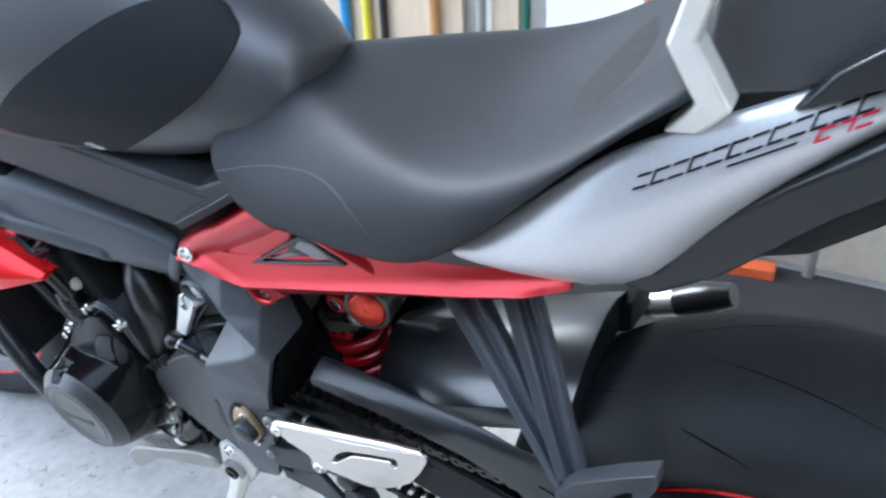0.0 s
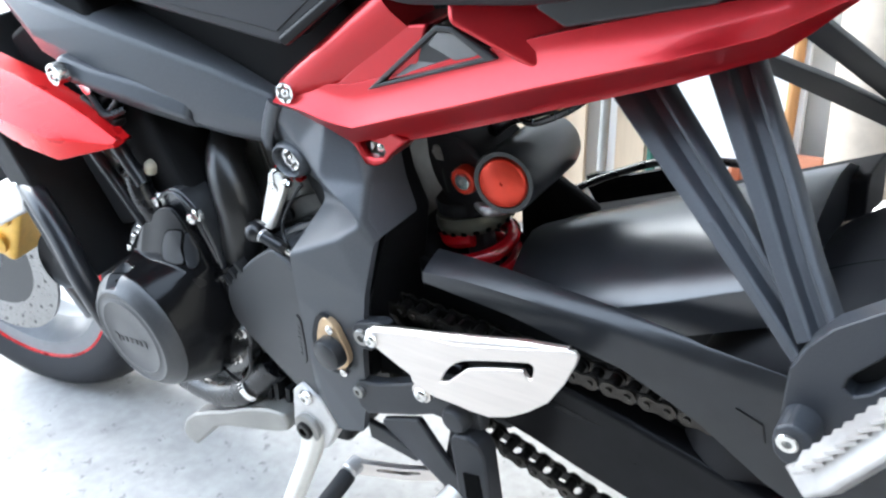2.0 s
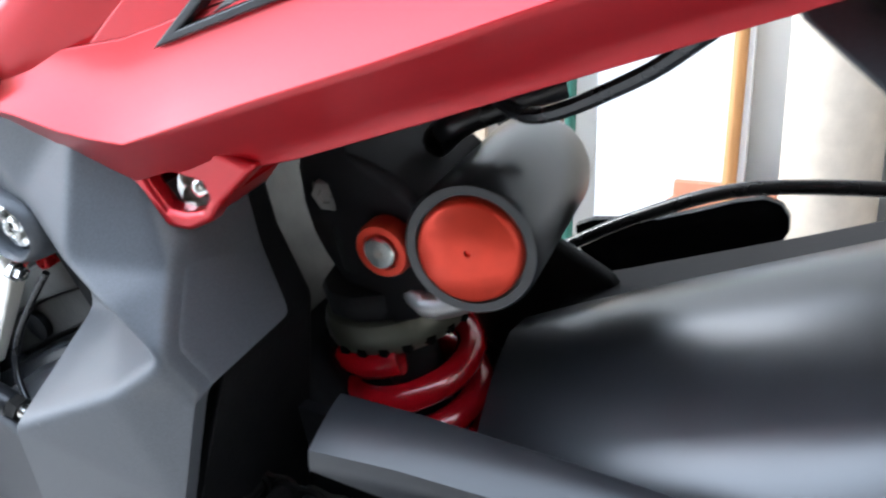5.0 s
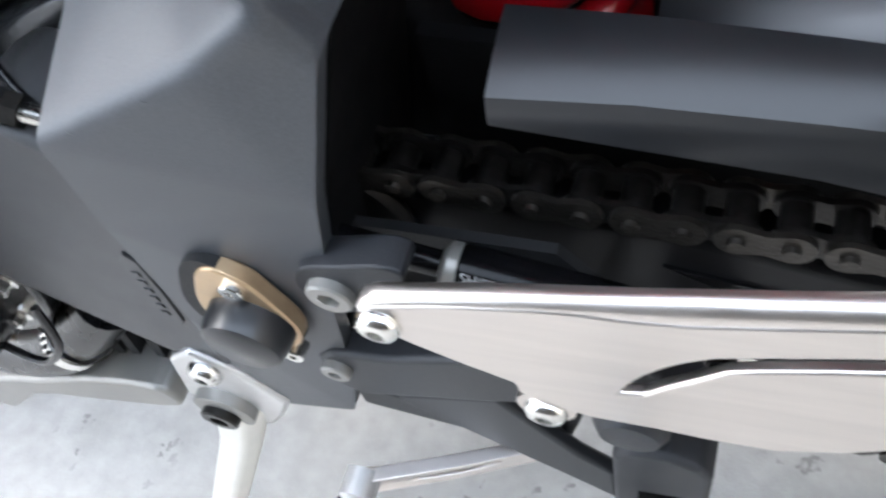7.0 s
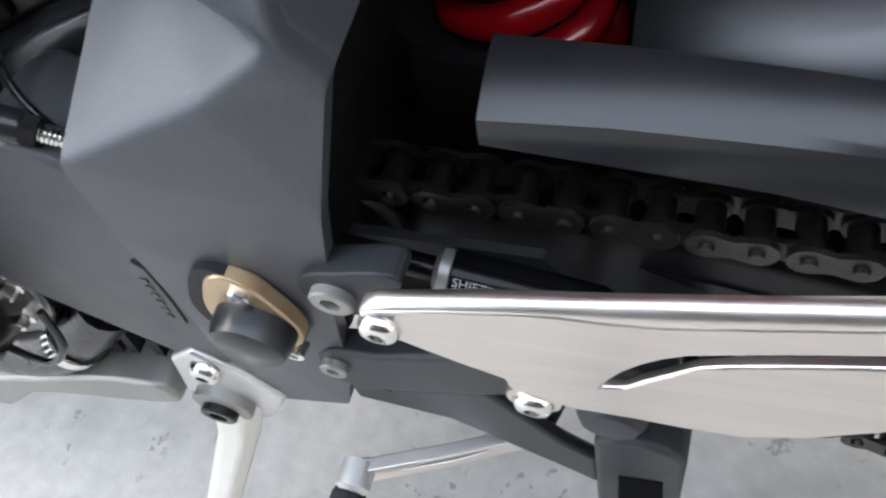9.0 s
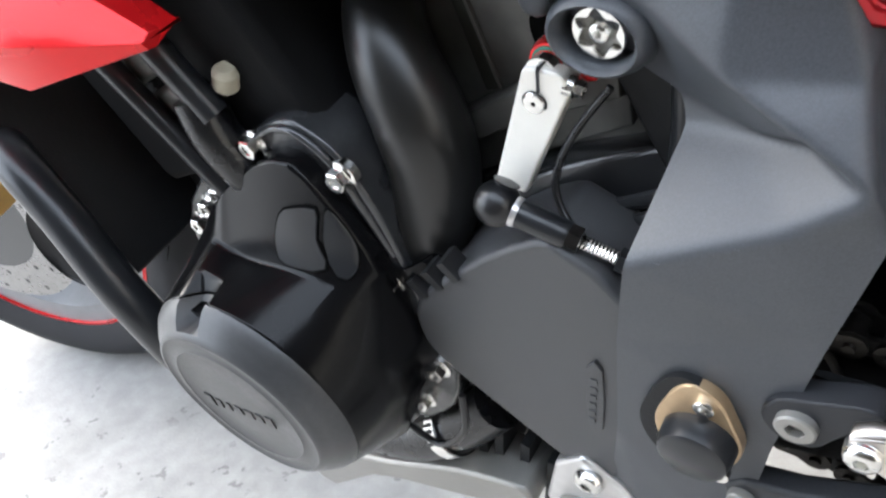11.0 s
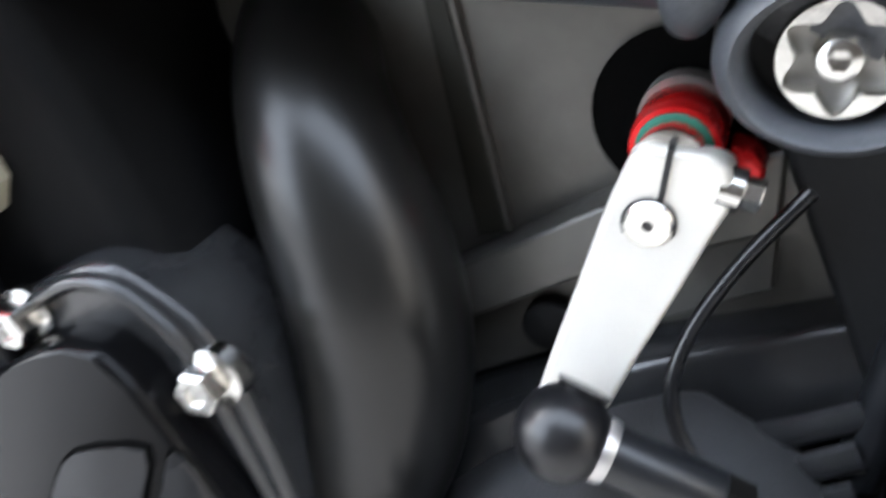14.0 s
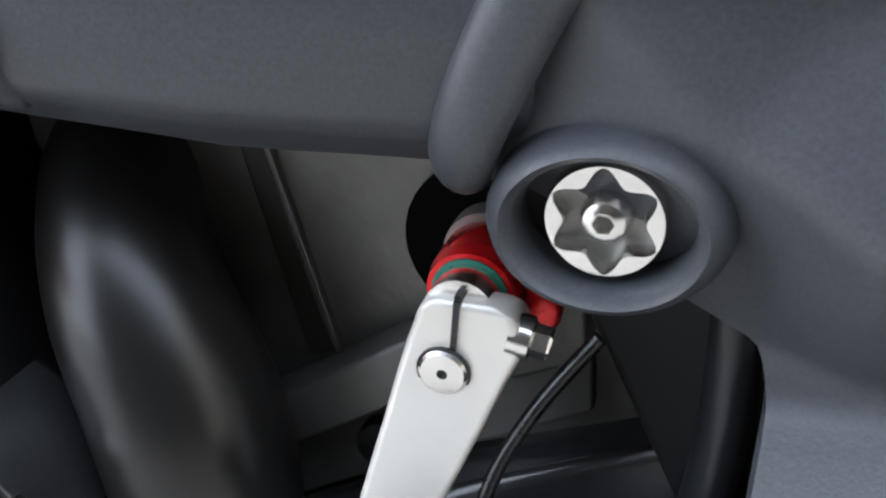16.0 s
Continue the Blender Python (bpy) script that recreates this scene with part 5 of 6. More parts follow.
# thick flattened coolant pipe in front of the case
part("coolant_pipe", tube([(-0.198, -0.020, 0.604), (-0.184, -0.044, 0.6125), (-0.172, -0.066, 0.6125), (-0.1635, -0.083, 0.6030), (-0.1545, -0.094, 0.5880), (-0.1460, -0.099, 0.5670), (-0.1430, -0.102, 0.5400), (-0.1485, -0.106, 0.5120), (-0.1650, -0.108, 0.4820), (-0.178, -0.106, 0.455)], 0.02, 28, 6, radii=[0.0150, 0.0165, 0.0185, 0.0190, 0.0205, 0.0222, 0.0222, 0.0212, 0.0200, 0.018]), DARKPIPE, bike, "glossy black coolant pipe")
part("pipe_clip", lathe([(0.019, -0.006), (0.021, -0.006), (0.021, 0.006), (0.019, 0.006)], (-0.156, -0.115, 0.492), (0.35, 0.05, -1), 24, closed=True), GLOSS, bike)

# alternator cover
FL = outline([(-0.226, 0.566), (-0.2014, 0.579), (-0.186, 0.578), (-0.167, 0.561), (-0.156, 0.522), (-0.150, 0.470), (-0.145, 0.415), (-0.165, 0.370), (-0.21, 0.345), (-0.27, 0.345), (-0.31, 0.375), (-0.33, 0.43), (-0.318, 0.49), (-0.28, 0.53), (-0.245, 0.552)], 3)
cover = part("alternator_cover", prism(FL, -0.134, -0.100), CASEGLOSS, bike, "gloss black alternator cover with silver flange bolts", bevel=0.003, seg=3)
part("flange_rib", tube([(-0.2195, -0.1345, 0.566), (-0.2020, -0.1350, 0.5755), (-0.1885, -0.1350, 0.5755), (-0.1765, -0.1350, 0.5660), (-0.1705, -0.1345, 0.553), (-0.164, -0.134, 0.530), (-0.158, -0.133, 0.505)], 0.0022, 10, 5), CASEGLOSS, cover)
DRUM = Vector((-0.233, 0.0, 0.439))
FOOT = [(-0.214, 0.560), (-0.194, 0.567), (-0.184, 0.560), (-0.1765, 0.545), (-0.1675, 0.529), (-0.1605, 0.510), (-0.158, 0.47), (-0.157, 0.42), (-0.178, 0.374), (-0.22, 0.352), (-0.268, 0.353), (-0.301, 0.382), (-0.316, 0.43), (-0.303, 0.482), (-0.268, 0.520), (-0.238, 0.545)]
RIDGE = [(-0.2575, 0.5110), (-0.2365, 0.5050), (-0.207, 0.5065), (-0.184, 0.5050), (-0.1680, 0.4990), (-0.160, 0.47), (-0.157, 0.425), (-0.176, 0.378), (-0.22, 0.356), (-0.266, 0.357), (-0.298, 0.386), (-0.312, 0.43), (-0.299, 0.478), (-0.272, 0.503)]

RIDGE_LINE = outline(RIDGE, 5)


def reach(poly, a):
    """How far an outline lies from the drum's axis in the direction a."""
    d = (math.cos(a), math.sin(a))
    best = 0.07
    for (x1, z1), (x2, z2) in zip(poly, poly[1:] + poly[:1]):
        x1, z1, x2, z2 = x1 - DRUM.x, z1 - DRUM.z, x2 - DRUM.x, z2 - DRUM.z
        den = d[0] * (z2 - z1) - d[1] * (x2 - x1)
        if abs(den) > 1e-9:
            u = (x1 * (z2 - z1) - z1 * (x2 - x1)) / den
            v = (x1 * d[1] - z1 * d[0]) / den
            if u > 0 and 0 <= v <= 1:
                best = u
    return best


def notched(a, r, y):
    """The rim's notch, a wedge cut into the drum's upper edge."""
    k = max(0.0, 1 - abs(math.degrees(a) - 99.5) / 8.0)
    k = min(1.0, k * 3)
    return r * (1 - 0.10 * k), y + 0.011 * k


ANG = [2 * math.pi * k / 96 for k in range(96)]
secs = []
for kind, y in (("foot", -0.131), ("foot", -0.1445), ("ridge", -0.1605), ("barrel", -0.178), ("rim", -0.1955)):
    row = []
    for a in ANG:
        yy = y
        if kind == "foot":
            r = reach(FOOT, a)
        elif kind == "ridge":
            r = reach(RIDGE_LINE, a)
        elif kind == "barrel":
            r = 0.5 * reach(RIDGE_LINE, a) + 0.5 * 0.0670
        else:
            r, yy = notched(a, 0.0670, y)
        row.append((DRUM.x + r * math.cos(a), yy, DRUM.z + r * math.sin(a)))
    secs.append(row)
body = part("cover_body", loft(secs), GLOSS, cover, bevel=0.0020, seg=3, sharp=40)
secs = []
for r0, y in ((0.0668, -0.1950), (0.0655, -0.1985), (0.0600, -0.2045), (0.0560, -0.2075), (0.0545, -0.2095), (0.0525, -0.2100), (0.0510, -0.2090), (0.0440, -0.2092), (0.0425, -0.2100), (0.0410, -0.2092), (0.0200, -0.2098)):
    row = []
    for a in ANG:
        r, yy = notched(a, r0, y) if r0 > 0.058 else (r0, y)
        row.append((DRUM.x + r * math.cos(a), yy, DRUM.z + r * math.sin(a)))
    secs.append(row)
part("cover_face", loft(secs), COVERFACE, cover, "round cover face greyed for reflected light, with embossed lettering bars", sharp=40)
for k, (w, hgt) in enumerate(((0.0058, 0.0090), (0.0040, 0.0062), (0.0022, 0.0062), (0.0046, 0.0062), (0.0056, 0.0062), (0.0046, 0.0062), (0.0050, 0.0084))):
    part("badge_bar", box((DRUM.x - 0.0265 + 0.0082 * k, -0.2100, DRUM.z - 0.006 + 0.0008 * k), (w, 0.0010, hgt)), STICKERHOLE, cover)


def inset(poly, k):
    """The outline poly drawn in towards its middle."""
    cx, cz = sum(p[0] for p in poly) / len(poly), sum(p[1] for p in poly) / len(poly)
    return [(cx + (x - cx) * k, cz + (z - cz) * k) for x, z in poly]


WINDOW = outline([(-0.1990, 0.5415), (-0.1805, 0.5430), (-0.1832, 0.526), (-0.1800, 0.5105), (-0.2065, 0.5090), (-0.2105, 0.517), (-0.2075, 0.5295)], 3)
LENS = outline([(-0.1760, 0.5420), (-0.1700, 0.5325), (-0.1655, 0.521), (-0.1650, 0.5105), (-0.1690, 0.5060), (-0.1768, 0.5105), (-0.1802, 0.523), (-0.1785, 0.535)], 3)
# Black rims paint the shade of a thin groove round each pane.
for pane_name, pane in (("cover_window", WINDOW), ("cover_lens", LENS)):
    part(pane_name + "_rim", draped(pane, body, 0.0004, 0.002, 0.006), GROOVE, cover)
    part(pane_name, draped(inset(pane, 0.93), body, 0.0009, 0.002, 0.006), SATIN, cover, sharp=60)
for x, z in ((-0.2205, 0.5634), (-0.169, 0.5546), (-0.1643, 0.4867), (-0.1556, 0.4195), (-0.1772, 0.380), (-0.2682, 0.5213), (-0.3034, 0.4897), (-0.286, 0.507)):
    flange_bolt((x, -0.1335, z), OUT, 0.0058, 0.008, cover, "flange_bolt")

# sprocket cover
sc = outline([(-0.156, 0.455), (-0.148, 0.482), (-0.104, 0.520), (-0.074, 0.538), (-0.062, 0.536), (-0.036, 0.517), (-0.036, 0.48), (-0.044, 0.41), (-0.060, 0.362), (-0.075, 0.368), (-0.121, 0.407), (-0.150, 0.434)], 2)
spc = part("sprocket_cover", prism(sc, lambda x, z: -0.137 + 0.12 * max(0, z - 0.50), -0.09), PLASTIC, bike, "dark grey plastic sprocket cover", bevel=0.009, seg=4)
part("cover_plaque", prism(outline([(-0.058, 0.468), (-0.050, 0.469), (-0.056, 0.420), (-0.063, 0.421)], 2), -0.1376, -0.136), PLASTIC, spc, bevel=0.0004)
for k in range(6):
    part("plaque_bar", box((-0.0549 - 0.0011 * k, -0.1379, 0.460 - 0.0066 * k), (0.0030, 0.0008, 0.0030)), PLASTIC, spc)
# Vent openings painted as black blocks.
for k in range(3):
    part("cover_vent", box((-0.146 + 0.012 * k, -0.132, 0.489 + 0.010 * k), (0.005, 0.012, 0.012), (0, -35, 0)), STICKERHOLE, spc)

# gear linkage
shaft = part("gear_shaft", lathe([(0.007, 0.0), (0.007, 0.034), (0.0, 0.035)], (-0.076, -0.066, 0.598), OUT, 20), CHROME, bike)
part("shaft_seal", lathe([(0.007, 0.012), (0.0088, 0.012), (0.0096, 0.014), (0.0096, 0.0235), (0.0090, 0.0268), (0.0072, 0.0268)], (-0.076, -0.066, 0.598), OUT, 28, closed=True), REDGLOSS, shaft, "red rubber shaft seal")

part("seal_lip", lathe([(0.0070, 0.024), (0.0079, 0.024), (0.0079, 0.0272), (0.0070, 0.0272)], (-0.076, -0.066, 0.598), OUT, 24, closed=True), GREEN, shaft)
part("shaft_washer", lathe([(0.007, 0.005), (0.0098, 0.005), (0.0098, 0.011), (0.007, 0.011)], (-0.0765, -0.066, 0.5985), OUT, 28, closed=True), GREYSTEEL, shaft)
part("seal_lug", prism([(-0.0660, 0.5980), (-0.0610, 0.5960), (-0.0585, 0.5925), (-0.0595, 0.5880), (-0.0640, 0.5870), (-0.0670, 0.5890)], -0.0880, -0.0780), REDGLOSS, shaft, bevel=0.0015)


def lever_face(z):
    return -0.1035 - 0.28 * max(0.0, 0.590 - z)


secs = []
for xa, xb, z, th in ((-0.0805, -0.0690, 0.6025, 0.006), (-0.0832, -0.0645, 0.6005, 0.0095), (-0.0848, -0.0632, 0.5965, 0.0105), (-0.0865, -0.0634, 0.5925, 0.0105), (-0.0888, -0.0668, 0.5860, 0.0100), (-0.0925, -0.0725, 0.5740, 0.0095), (-0.0970, -0.0795, 0.5600, 0.0085), (-0.1005, -0.0850, 0.5480, 0.0075)):
    y = lever_face(z)
    secs.append([(xa, y, z), (xb, y, z - 0.001), (xb, y + th, z - 0.001), (xa, y + th, z)])
lever = part("gear_lever_arm", loft(secs), LEVER, bike, "light alloy gear linkage arm with clamp screw", bevel=0.0018, seg=3, sharp=60)
# Slit painted as a thin black strip on the clamp.
part("clamp_slit", prism([(-0.0757, 0.6026), (-0.0745, 0.6026), (-0.0762, 0.5915), (-0.0774, 0.5915)], -0.1041, -0.099), STICKERHOLE, lever)
part("clamp_slit_top", box((-0.0751, -0.0985, 0.6026), (0.0012, 0.0095, 0.0016)), STICKERHOLE, lever)
clamp = lathe([(0.0, 0.0006), (0.0010, 0.0006), (0.0011, 0.0022), (0.0044, 0.0022), (0.0050, 0.0016), (0.0051, 0.0), (0.0051, -0.002), (0.0, -0.002)], (-0.0788, -0.1035, 0.5872), OUT, 28)
part("clamp_washer", lathe([(0.0, 0.0), (0.0055, 0.0), (0.0055, 0.0006), (0.0, 0.0006)], (-0.0788, -0.1042, 0.5872), OUT, 24), STICKERHOLE, lever)
part("clamp_pin", clamp, CHROME, lever)
flange_bolt((-0.0634, -0.0995, 0.5935), (1, 0, -0.25), 0.0033, 0.0050, lever, "clamp_screw")
jt = Vector((-0.0905, -0.1285, 0.5520))
ball = part("ball_joint", lathe([(0.0, 0.0100)] + [(0.0100 * math.sin(math.pi * k / 12), 0.0100 * math.cos(math.pi * k / 12)) for k in range(1, 11)] + [(0.0060, -0.0100), (0.0, -0.0105)], jt, (-0.25, -0.45, -0.6), 24), HOSE, bike, "black rubber ball joint boot", sharp=70)
rd = Vector((0.0262, 0.0018, -0.0105)).normalized()
part("rod_collar", lathe([(0.0062, 0.006), (0.0066, 0.007), (0.0066, 0.009), (0.0062, 0.010)], jt, rd, 20), CASTALU, ball)
part("rod_socket", lathe([(0.0060, 0.010), (0.0060, 0.031), (0.0054, 0.032)], jt, rd, 20), SATIN, ball)
part("lock_nut", lathe([(0.0058, 0.032), (0.0058, 0.0375)], jt, rd, 6), CHAINPIN, ball, sharp=25)
thread = lathe([(0.0030 if k % 2 else 0.0035, 0.037 + 0.0008 * k) for k in range(22)], jt, rd, 16)
part("threaded_rod", thread, CHROME, ball)
part("rod_nut", lathe([(0.0055, 0.054), (0.0055, 0.064)], jt, rd, 6), SATIN, ball, sharp=25)
part("sensor_cable", tube([(-0.050, -0.095, 0.592), (-0.062, -0.100, 0.577), (-0.0705, -0.106, 0.562), (-0.072, -0.112, 0.549), (-0.064, -0.118, 0.537), (-0.050, -0.122, 0.529), (-0.035, -0.122, 0.526)], 0.0017, 10, 6), HOSE, bike, "thin black sensor cable")
# quick-shifter rod running behind the heel guard
q0, q1 = Vector((0.0250, -0.120, 0.4810)), Vector((0.1321, -0.120, 0.4561))
qd = (q1 - q0).normalized()
qs = part("shift_rod", lathe([(0.0046, -0.006), (0.0046, 0.0441), (0.0, 0.0441)], q0, qd, 16), GLOSS, bike, "black shift rod with sensor sleeve")
part("sensor_collar", lathe([(0.0060, 0.0401), (0.0086, 0.0421), (0.0088, 0.0456), (0.0084, 0.0461)], q0, qd, 24), GREYSTEEL, qs)
part("sensor_sleeve", lathe([(0.0, 0.0461), (0.0088, 0.0461), (0.0092, 0.0471), (0.0092, 0.0991), (0.008, 0.1021), (0.0, 0.1021)], q0, qd, 28), GLOSS, qs)
for word, a in (("SHIFTING", 52.0), ("CON", 72.0)):
    out = Vector((0, -math.sin(radians(a)), math.cos(radians(a))))
    out = (out - qd * out.dot(qd)).normalized()
    tx = bpy.data.curves.new("print", "FONT")
    tx.body, tx.size = word, 0.0048
    tx.materials.append(WHITEPRINT)
    ob = new("printed_word", tx)
    ob.parent = qs
    m = Matrix((qd, out.cross(qd), out)).transposed().to_4x4()
    m.translation = q0 + qd * 0.0476 + out * 0.0094
    ob.matrix_basis = m

# bobbin with bronze plate over the pivot
br = outline([(-0.0005, 0.4875), (0.009, 0.481), (0.014, 0.468), (0.0175, 0.452), (0.013, 0.438), (0.002, 0.430), (-0.010, 0.431), (-0.0185, 0.443), (-0.020, 0.458), (-0.014, 0.474), (-0.008, 0.484)], 3)
br = [(x - 0.003, z + 0.003) for x, z in br]
plate = part("bobbin_plate", prism(br, -0.1455, -0.1385), BRASS, bike, "bronze coloured bobbin plate", bevel=0.0012, seg=3)
# Raised black plate, its colour standing in for a shaded pocket.
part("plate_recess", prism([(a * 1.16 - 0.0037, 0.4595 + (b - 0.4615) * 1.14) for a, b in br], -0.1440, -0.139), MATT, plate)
part("bobbin", lathe([(0.0165, -0.002), (0.0160, 0.0085), (0.0148, 0.0125), (0.0125, 0.0140), (0.0, 0.0143)], (-0.0030, -0.1440, 0.4560), OUT, 48), SATIN, plate, "black plastic crash bobbin")
socket_bolt((0.0, -0.1450, 0.480), OUT, 0.0045, 0.0032, parent=plate, name="plate_screw", key=0.45)
socket_bolt((0.005, -0.1450, 0.4335), OUT, 0.0042, 0.003, parent=plate, name="plate_screw", key=0.45)
# rider footrest bracket, heel guard, gear pedal and footpeg
brk = part("footrest_bracket", prism([(0.005, 0.388), (0.003, 0.412), (0.012, 0.421), (0.035, 0.425), (0.075, 0.441), (0.100, 0.455), (0.130, 0.462), (0.150, 0.448), (0.152, 0.418), (0.128, 0.412), (0.098, 0.414), (0.074, 0.403), (0.034, 0.388), (0.014, 0.381)], -0.1390, -0.126), BRACKET, bike, "dark grey cast footrest bracket", bevel=0.003, seg=3)
part("bracket_lug", prism(outline([(0.020, 0.478), (0.026, 0.490), (0.040, 0.495), (0.058, 0.500), (0.063, 0.494), (0.050, 0.478), (0.040, 0.465), (0.026, 0.466)], 3), -0.1395, -0.127), TRIMBLACK, brk, bevel=0.003, seg=3)
part("bracket_brace", prism([(0.0284, 0.3775), (0.0741, 0.3958), (0.0903, 0.3690), (0.1037, 0.3480), (0.1180, 0.3340), (0.1180, 0.2950), (0.1037, 0.3080), (0.0625, 0.3410), (0.0245, 0.3702)], -0.1345, -0.1270), BRACKET, brk, bevel=0.003, seg=3)
part("bracket_stay", prism([(-0.004, 0.356), (0.020, 0.352), (0.060, 0.334), (0.052, 0.326), (-0.004, 0.333)], -0.1270, -0.1200), BRACKET, brk, bevel=0.002)
socket_bolt((0.034, -0.1385, 0.479), OUT, 0.0082, 0.0050, parent=brk, name="bracket_screw", mat=GREYSTEEL, key=0.5)
socket_bolt((0.012, -0.1385, 0.409), OUT, 0.0062, 0.0045, parent=brk, name="bracket_screw", mat=GREYSTEEL, key=0.5)
part("bracket_cap", lathe([(0.013, -0.004), (0.013, 0.006), (0.010, 0.010), (0.0, 0.011)], (0.129, -0.140, 0.427), OUT, 28), BRACKET, brk)
part("peg_mount", prism([(0.122, 0.405), (0.128, 0.413), (0.141, 0.416), (0.153, 0.410), (0.157, 0.400), (0.156, 0.326), (0.140, 0.308), (0.120, 0.300)], -0.1500, -0.1300), TRIMBLACK, brk, bevel=0.003, seg=3)
# Black patch laid on the mount, painting a recess's shade.
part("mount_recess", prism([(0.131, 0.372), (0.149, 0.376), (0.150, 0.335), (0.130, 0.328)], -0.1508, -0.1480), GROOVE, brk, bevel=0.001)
fold = [(0.0545, 0.5010), (0.061, 0.5032), (0.068, 0.5048), (0.081, 0.5078), (0.094, 0.5100), (0.107, 0.5122), (0.118, 0.5132), (0.130, 0.5132), (0.145, 0.5145), (0.169, 0.5195), (0.205, 0.5275), (0.243, 0.5370)]
lip = [(0.0552, 0.5028), (0.0608, 0.5062), (0.0670, 0.5072), (0.0810, 0.5102), (0.0950, 0.5130), (0.1080, 0.5152), (0.1200, 0.5170), (0.1340, 0.5192), (0.1480, 0.5218), (0.1710, 0.5260), (0.2070, 0.5335), (0.2432, 0.5374)]
hgo = fold + [(0.249, 0.5372), (0.252, 0.534), (0.250, 0.527), (0.240, 0.507), (0.226, 0.486), (0.208, 0.471), (0.190, 0.460), (0.172, 0.4535), (0.153, 0.4535), (0.138, 0.455), (0.120, 0.4555), (0.106, 0.4585), (0.098, 0.4640), (0.097, 0.4700), (0.082, 0.4770), (0.066, 0.4855), (0.057, 0.4910), (0.0545, 0.4965)]
hgi = [(0.128, 0.4740), (0.131, 0.4800), (0.135, 0.4862), (0.140, 0.4918), (0.146, 0.4968), (0.153, 0.5008), (0.165, 0.5045), (0.185, 0.5100), (0.203, 0.5145), (0.212, 0.5165), (0.2150, 0.5150), (0.2145, 0.5090), (0.2130, 0.5035), (0.2105, 0.5025), (0.2085, 0.5045), (0.2065, 0.5088), (0.195, 0.5063), (0.178, 0.5018), (0.165, 0.4980), (0.156, 0.4945), (0.148, 0.4875), (0.141, 0.4815), (0.135, 0.4755)]


def guard_y(x, z):
    return -0.1525 + 0.038 * (x - 0.12) + 0.083 * (z - 0.49)


hg = part("heel_guard", pierced(hgo, hgi, guard_y, 0.0042), SILVER, bike, "brushed aluminium heel guard with a long slot", bevel=0.0020, seg=4)
part("guard_lip", loft([[(a, guard_y(a, b) + 0.0005, b), (0.5 * (a + c), guard_y(a, b) + 0.0010, 0.5 * (b + d)), (c, guard_y(c, d) + 0.0038, d), (c, guard_y(c, d) + 0.0070, d - 0.001), (a, guard_y(a, b) + 0.0042, b)] for (a, b), (c, d) in zip(fold, lip)]), SILVER, hg, "rolled bright upper edge", sharp=60.0)
socket_bolt((0.060, -0.1530, 0.494), OUT, 0.0072, 0.0055, True, "guard_screw", CHROME, hg, "zinc-plated button head screw", key=0.42)
socket_bolt((0.105, -0.1530, 0.4525), OUT, 0.0072, 0.0055, True, "guard_screw", CHROME, hg, "zinc-plated button head screw", key=0.42)
part("guard_tab", lathe([(0.0095, -0.008), (0.0095, 0.001), (0.0, 0.001)], (0.105, -0.1533, 0.4535), OUT, 24), SILVER, hg)
def pedal_y(x, z):
    return -0.166 + 0.48 * max(0, x - 0.01)


pedal = part("gear_pedal", holed([(0.090, 0.332), (0.092, 0.325), (0.088, 0.319), (0.050, 0.3190), (0.012, 0.3240), (0.004, 0.327), (0.003, 0.337), (0.010, 0.340), (0.050, 0.3335)],
                                 [(0.066, 0.3300), (0.067, 0.3285), (0.066, 0.3265), (0.050, 0.3250), (0.030, 0.3285), (0.028, 0.3298), (0.028, 0.3310), (0.031, 0.3325), (0.050, 0.3305)], pedal_y, lambda x, z: pedal_y(x, z) + 0.007), SILVER, bike, "slotted aluminium gear pedal", bevel=0.0012)
part("pedal_boss", lathe([(0.0085, -0.006), (0.0085, 0.007), (0.006, 0.009), (0.0, 0.009)], (0.008, -0.165, 0.334), OUT, 24), CASTALU, pedal)
part("pedal_rubber", lathe([(0.0075, 0.0), (0.0088, 0.003), (0.0088, 0.038), (0.0075, 0.041), (0.0, 0.041)], (0.006, -0.172, 0.330), (-0.10, -1, -0.35), 18), RUBBER, pedal, "black rubber pedal tip")
part("pedal_link", tube([(0.088, -0.126, 0.326), (0.100, -0.120, 0.37), (0.112, -0.116, 0.42)], 0.005, 10, 4), MATT, pedal)
peg = part("rider_footpeg", tube([(0.132, -0.165, 0.362), (0.125, -0.20, 0.352), (0.112, -0.262, 0.330)], 0.0105, 16, 3, radii=[0.009, 0.0115, 0.0115]), CASTALU, bike, "grooved aluminium rider footpeg")
for k in range(7):
    p = Vector((0.127, -0.190, 0.355)).lerp(Vector((0.114, -0.252, 0.334)), k / 6)
    part("peg_groove", lathe([(0.0124, -0.0022), (0.0124, 0.0022)], p, (-0.2, -0.94, -0.33), 16), CHROME if k % 2 else SATIN, peg)

# Dark plate added behind the bracket to cover bright floor.
part("bracket_backing", prism([(0.0, 0.41), (0.0, 0.472), (0.10, 0.472), (0.13, 0.43)], -0.110, -0.106), MATT, bike)

# side stand
ssb = part("stand_bracket", prism([(-0.090, 0.372), (-0.072, 0.388), (-0.050, 0.372), (-0.036, 0.345), (-0.048, 0.322), (-0.062, 0.302), (-0.085, 0.302), (-0.103, 0.328)], -0.140, -0.124), CASTALU, bike, "cast aluminium side stand bracket", bevel=0.003, seg=3)
part("stand_pivot", lathe([(0.0165, -0.004), (0.0165, 0.004), (0.0135, 0.005)], (-0.077, -0.142, 0.329), OUT, 28), GREYSTEEL, ssb)
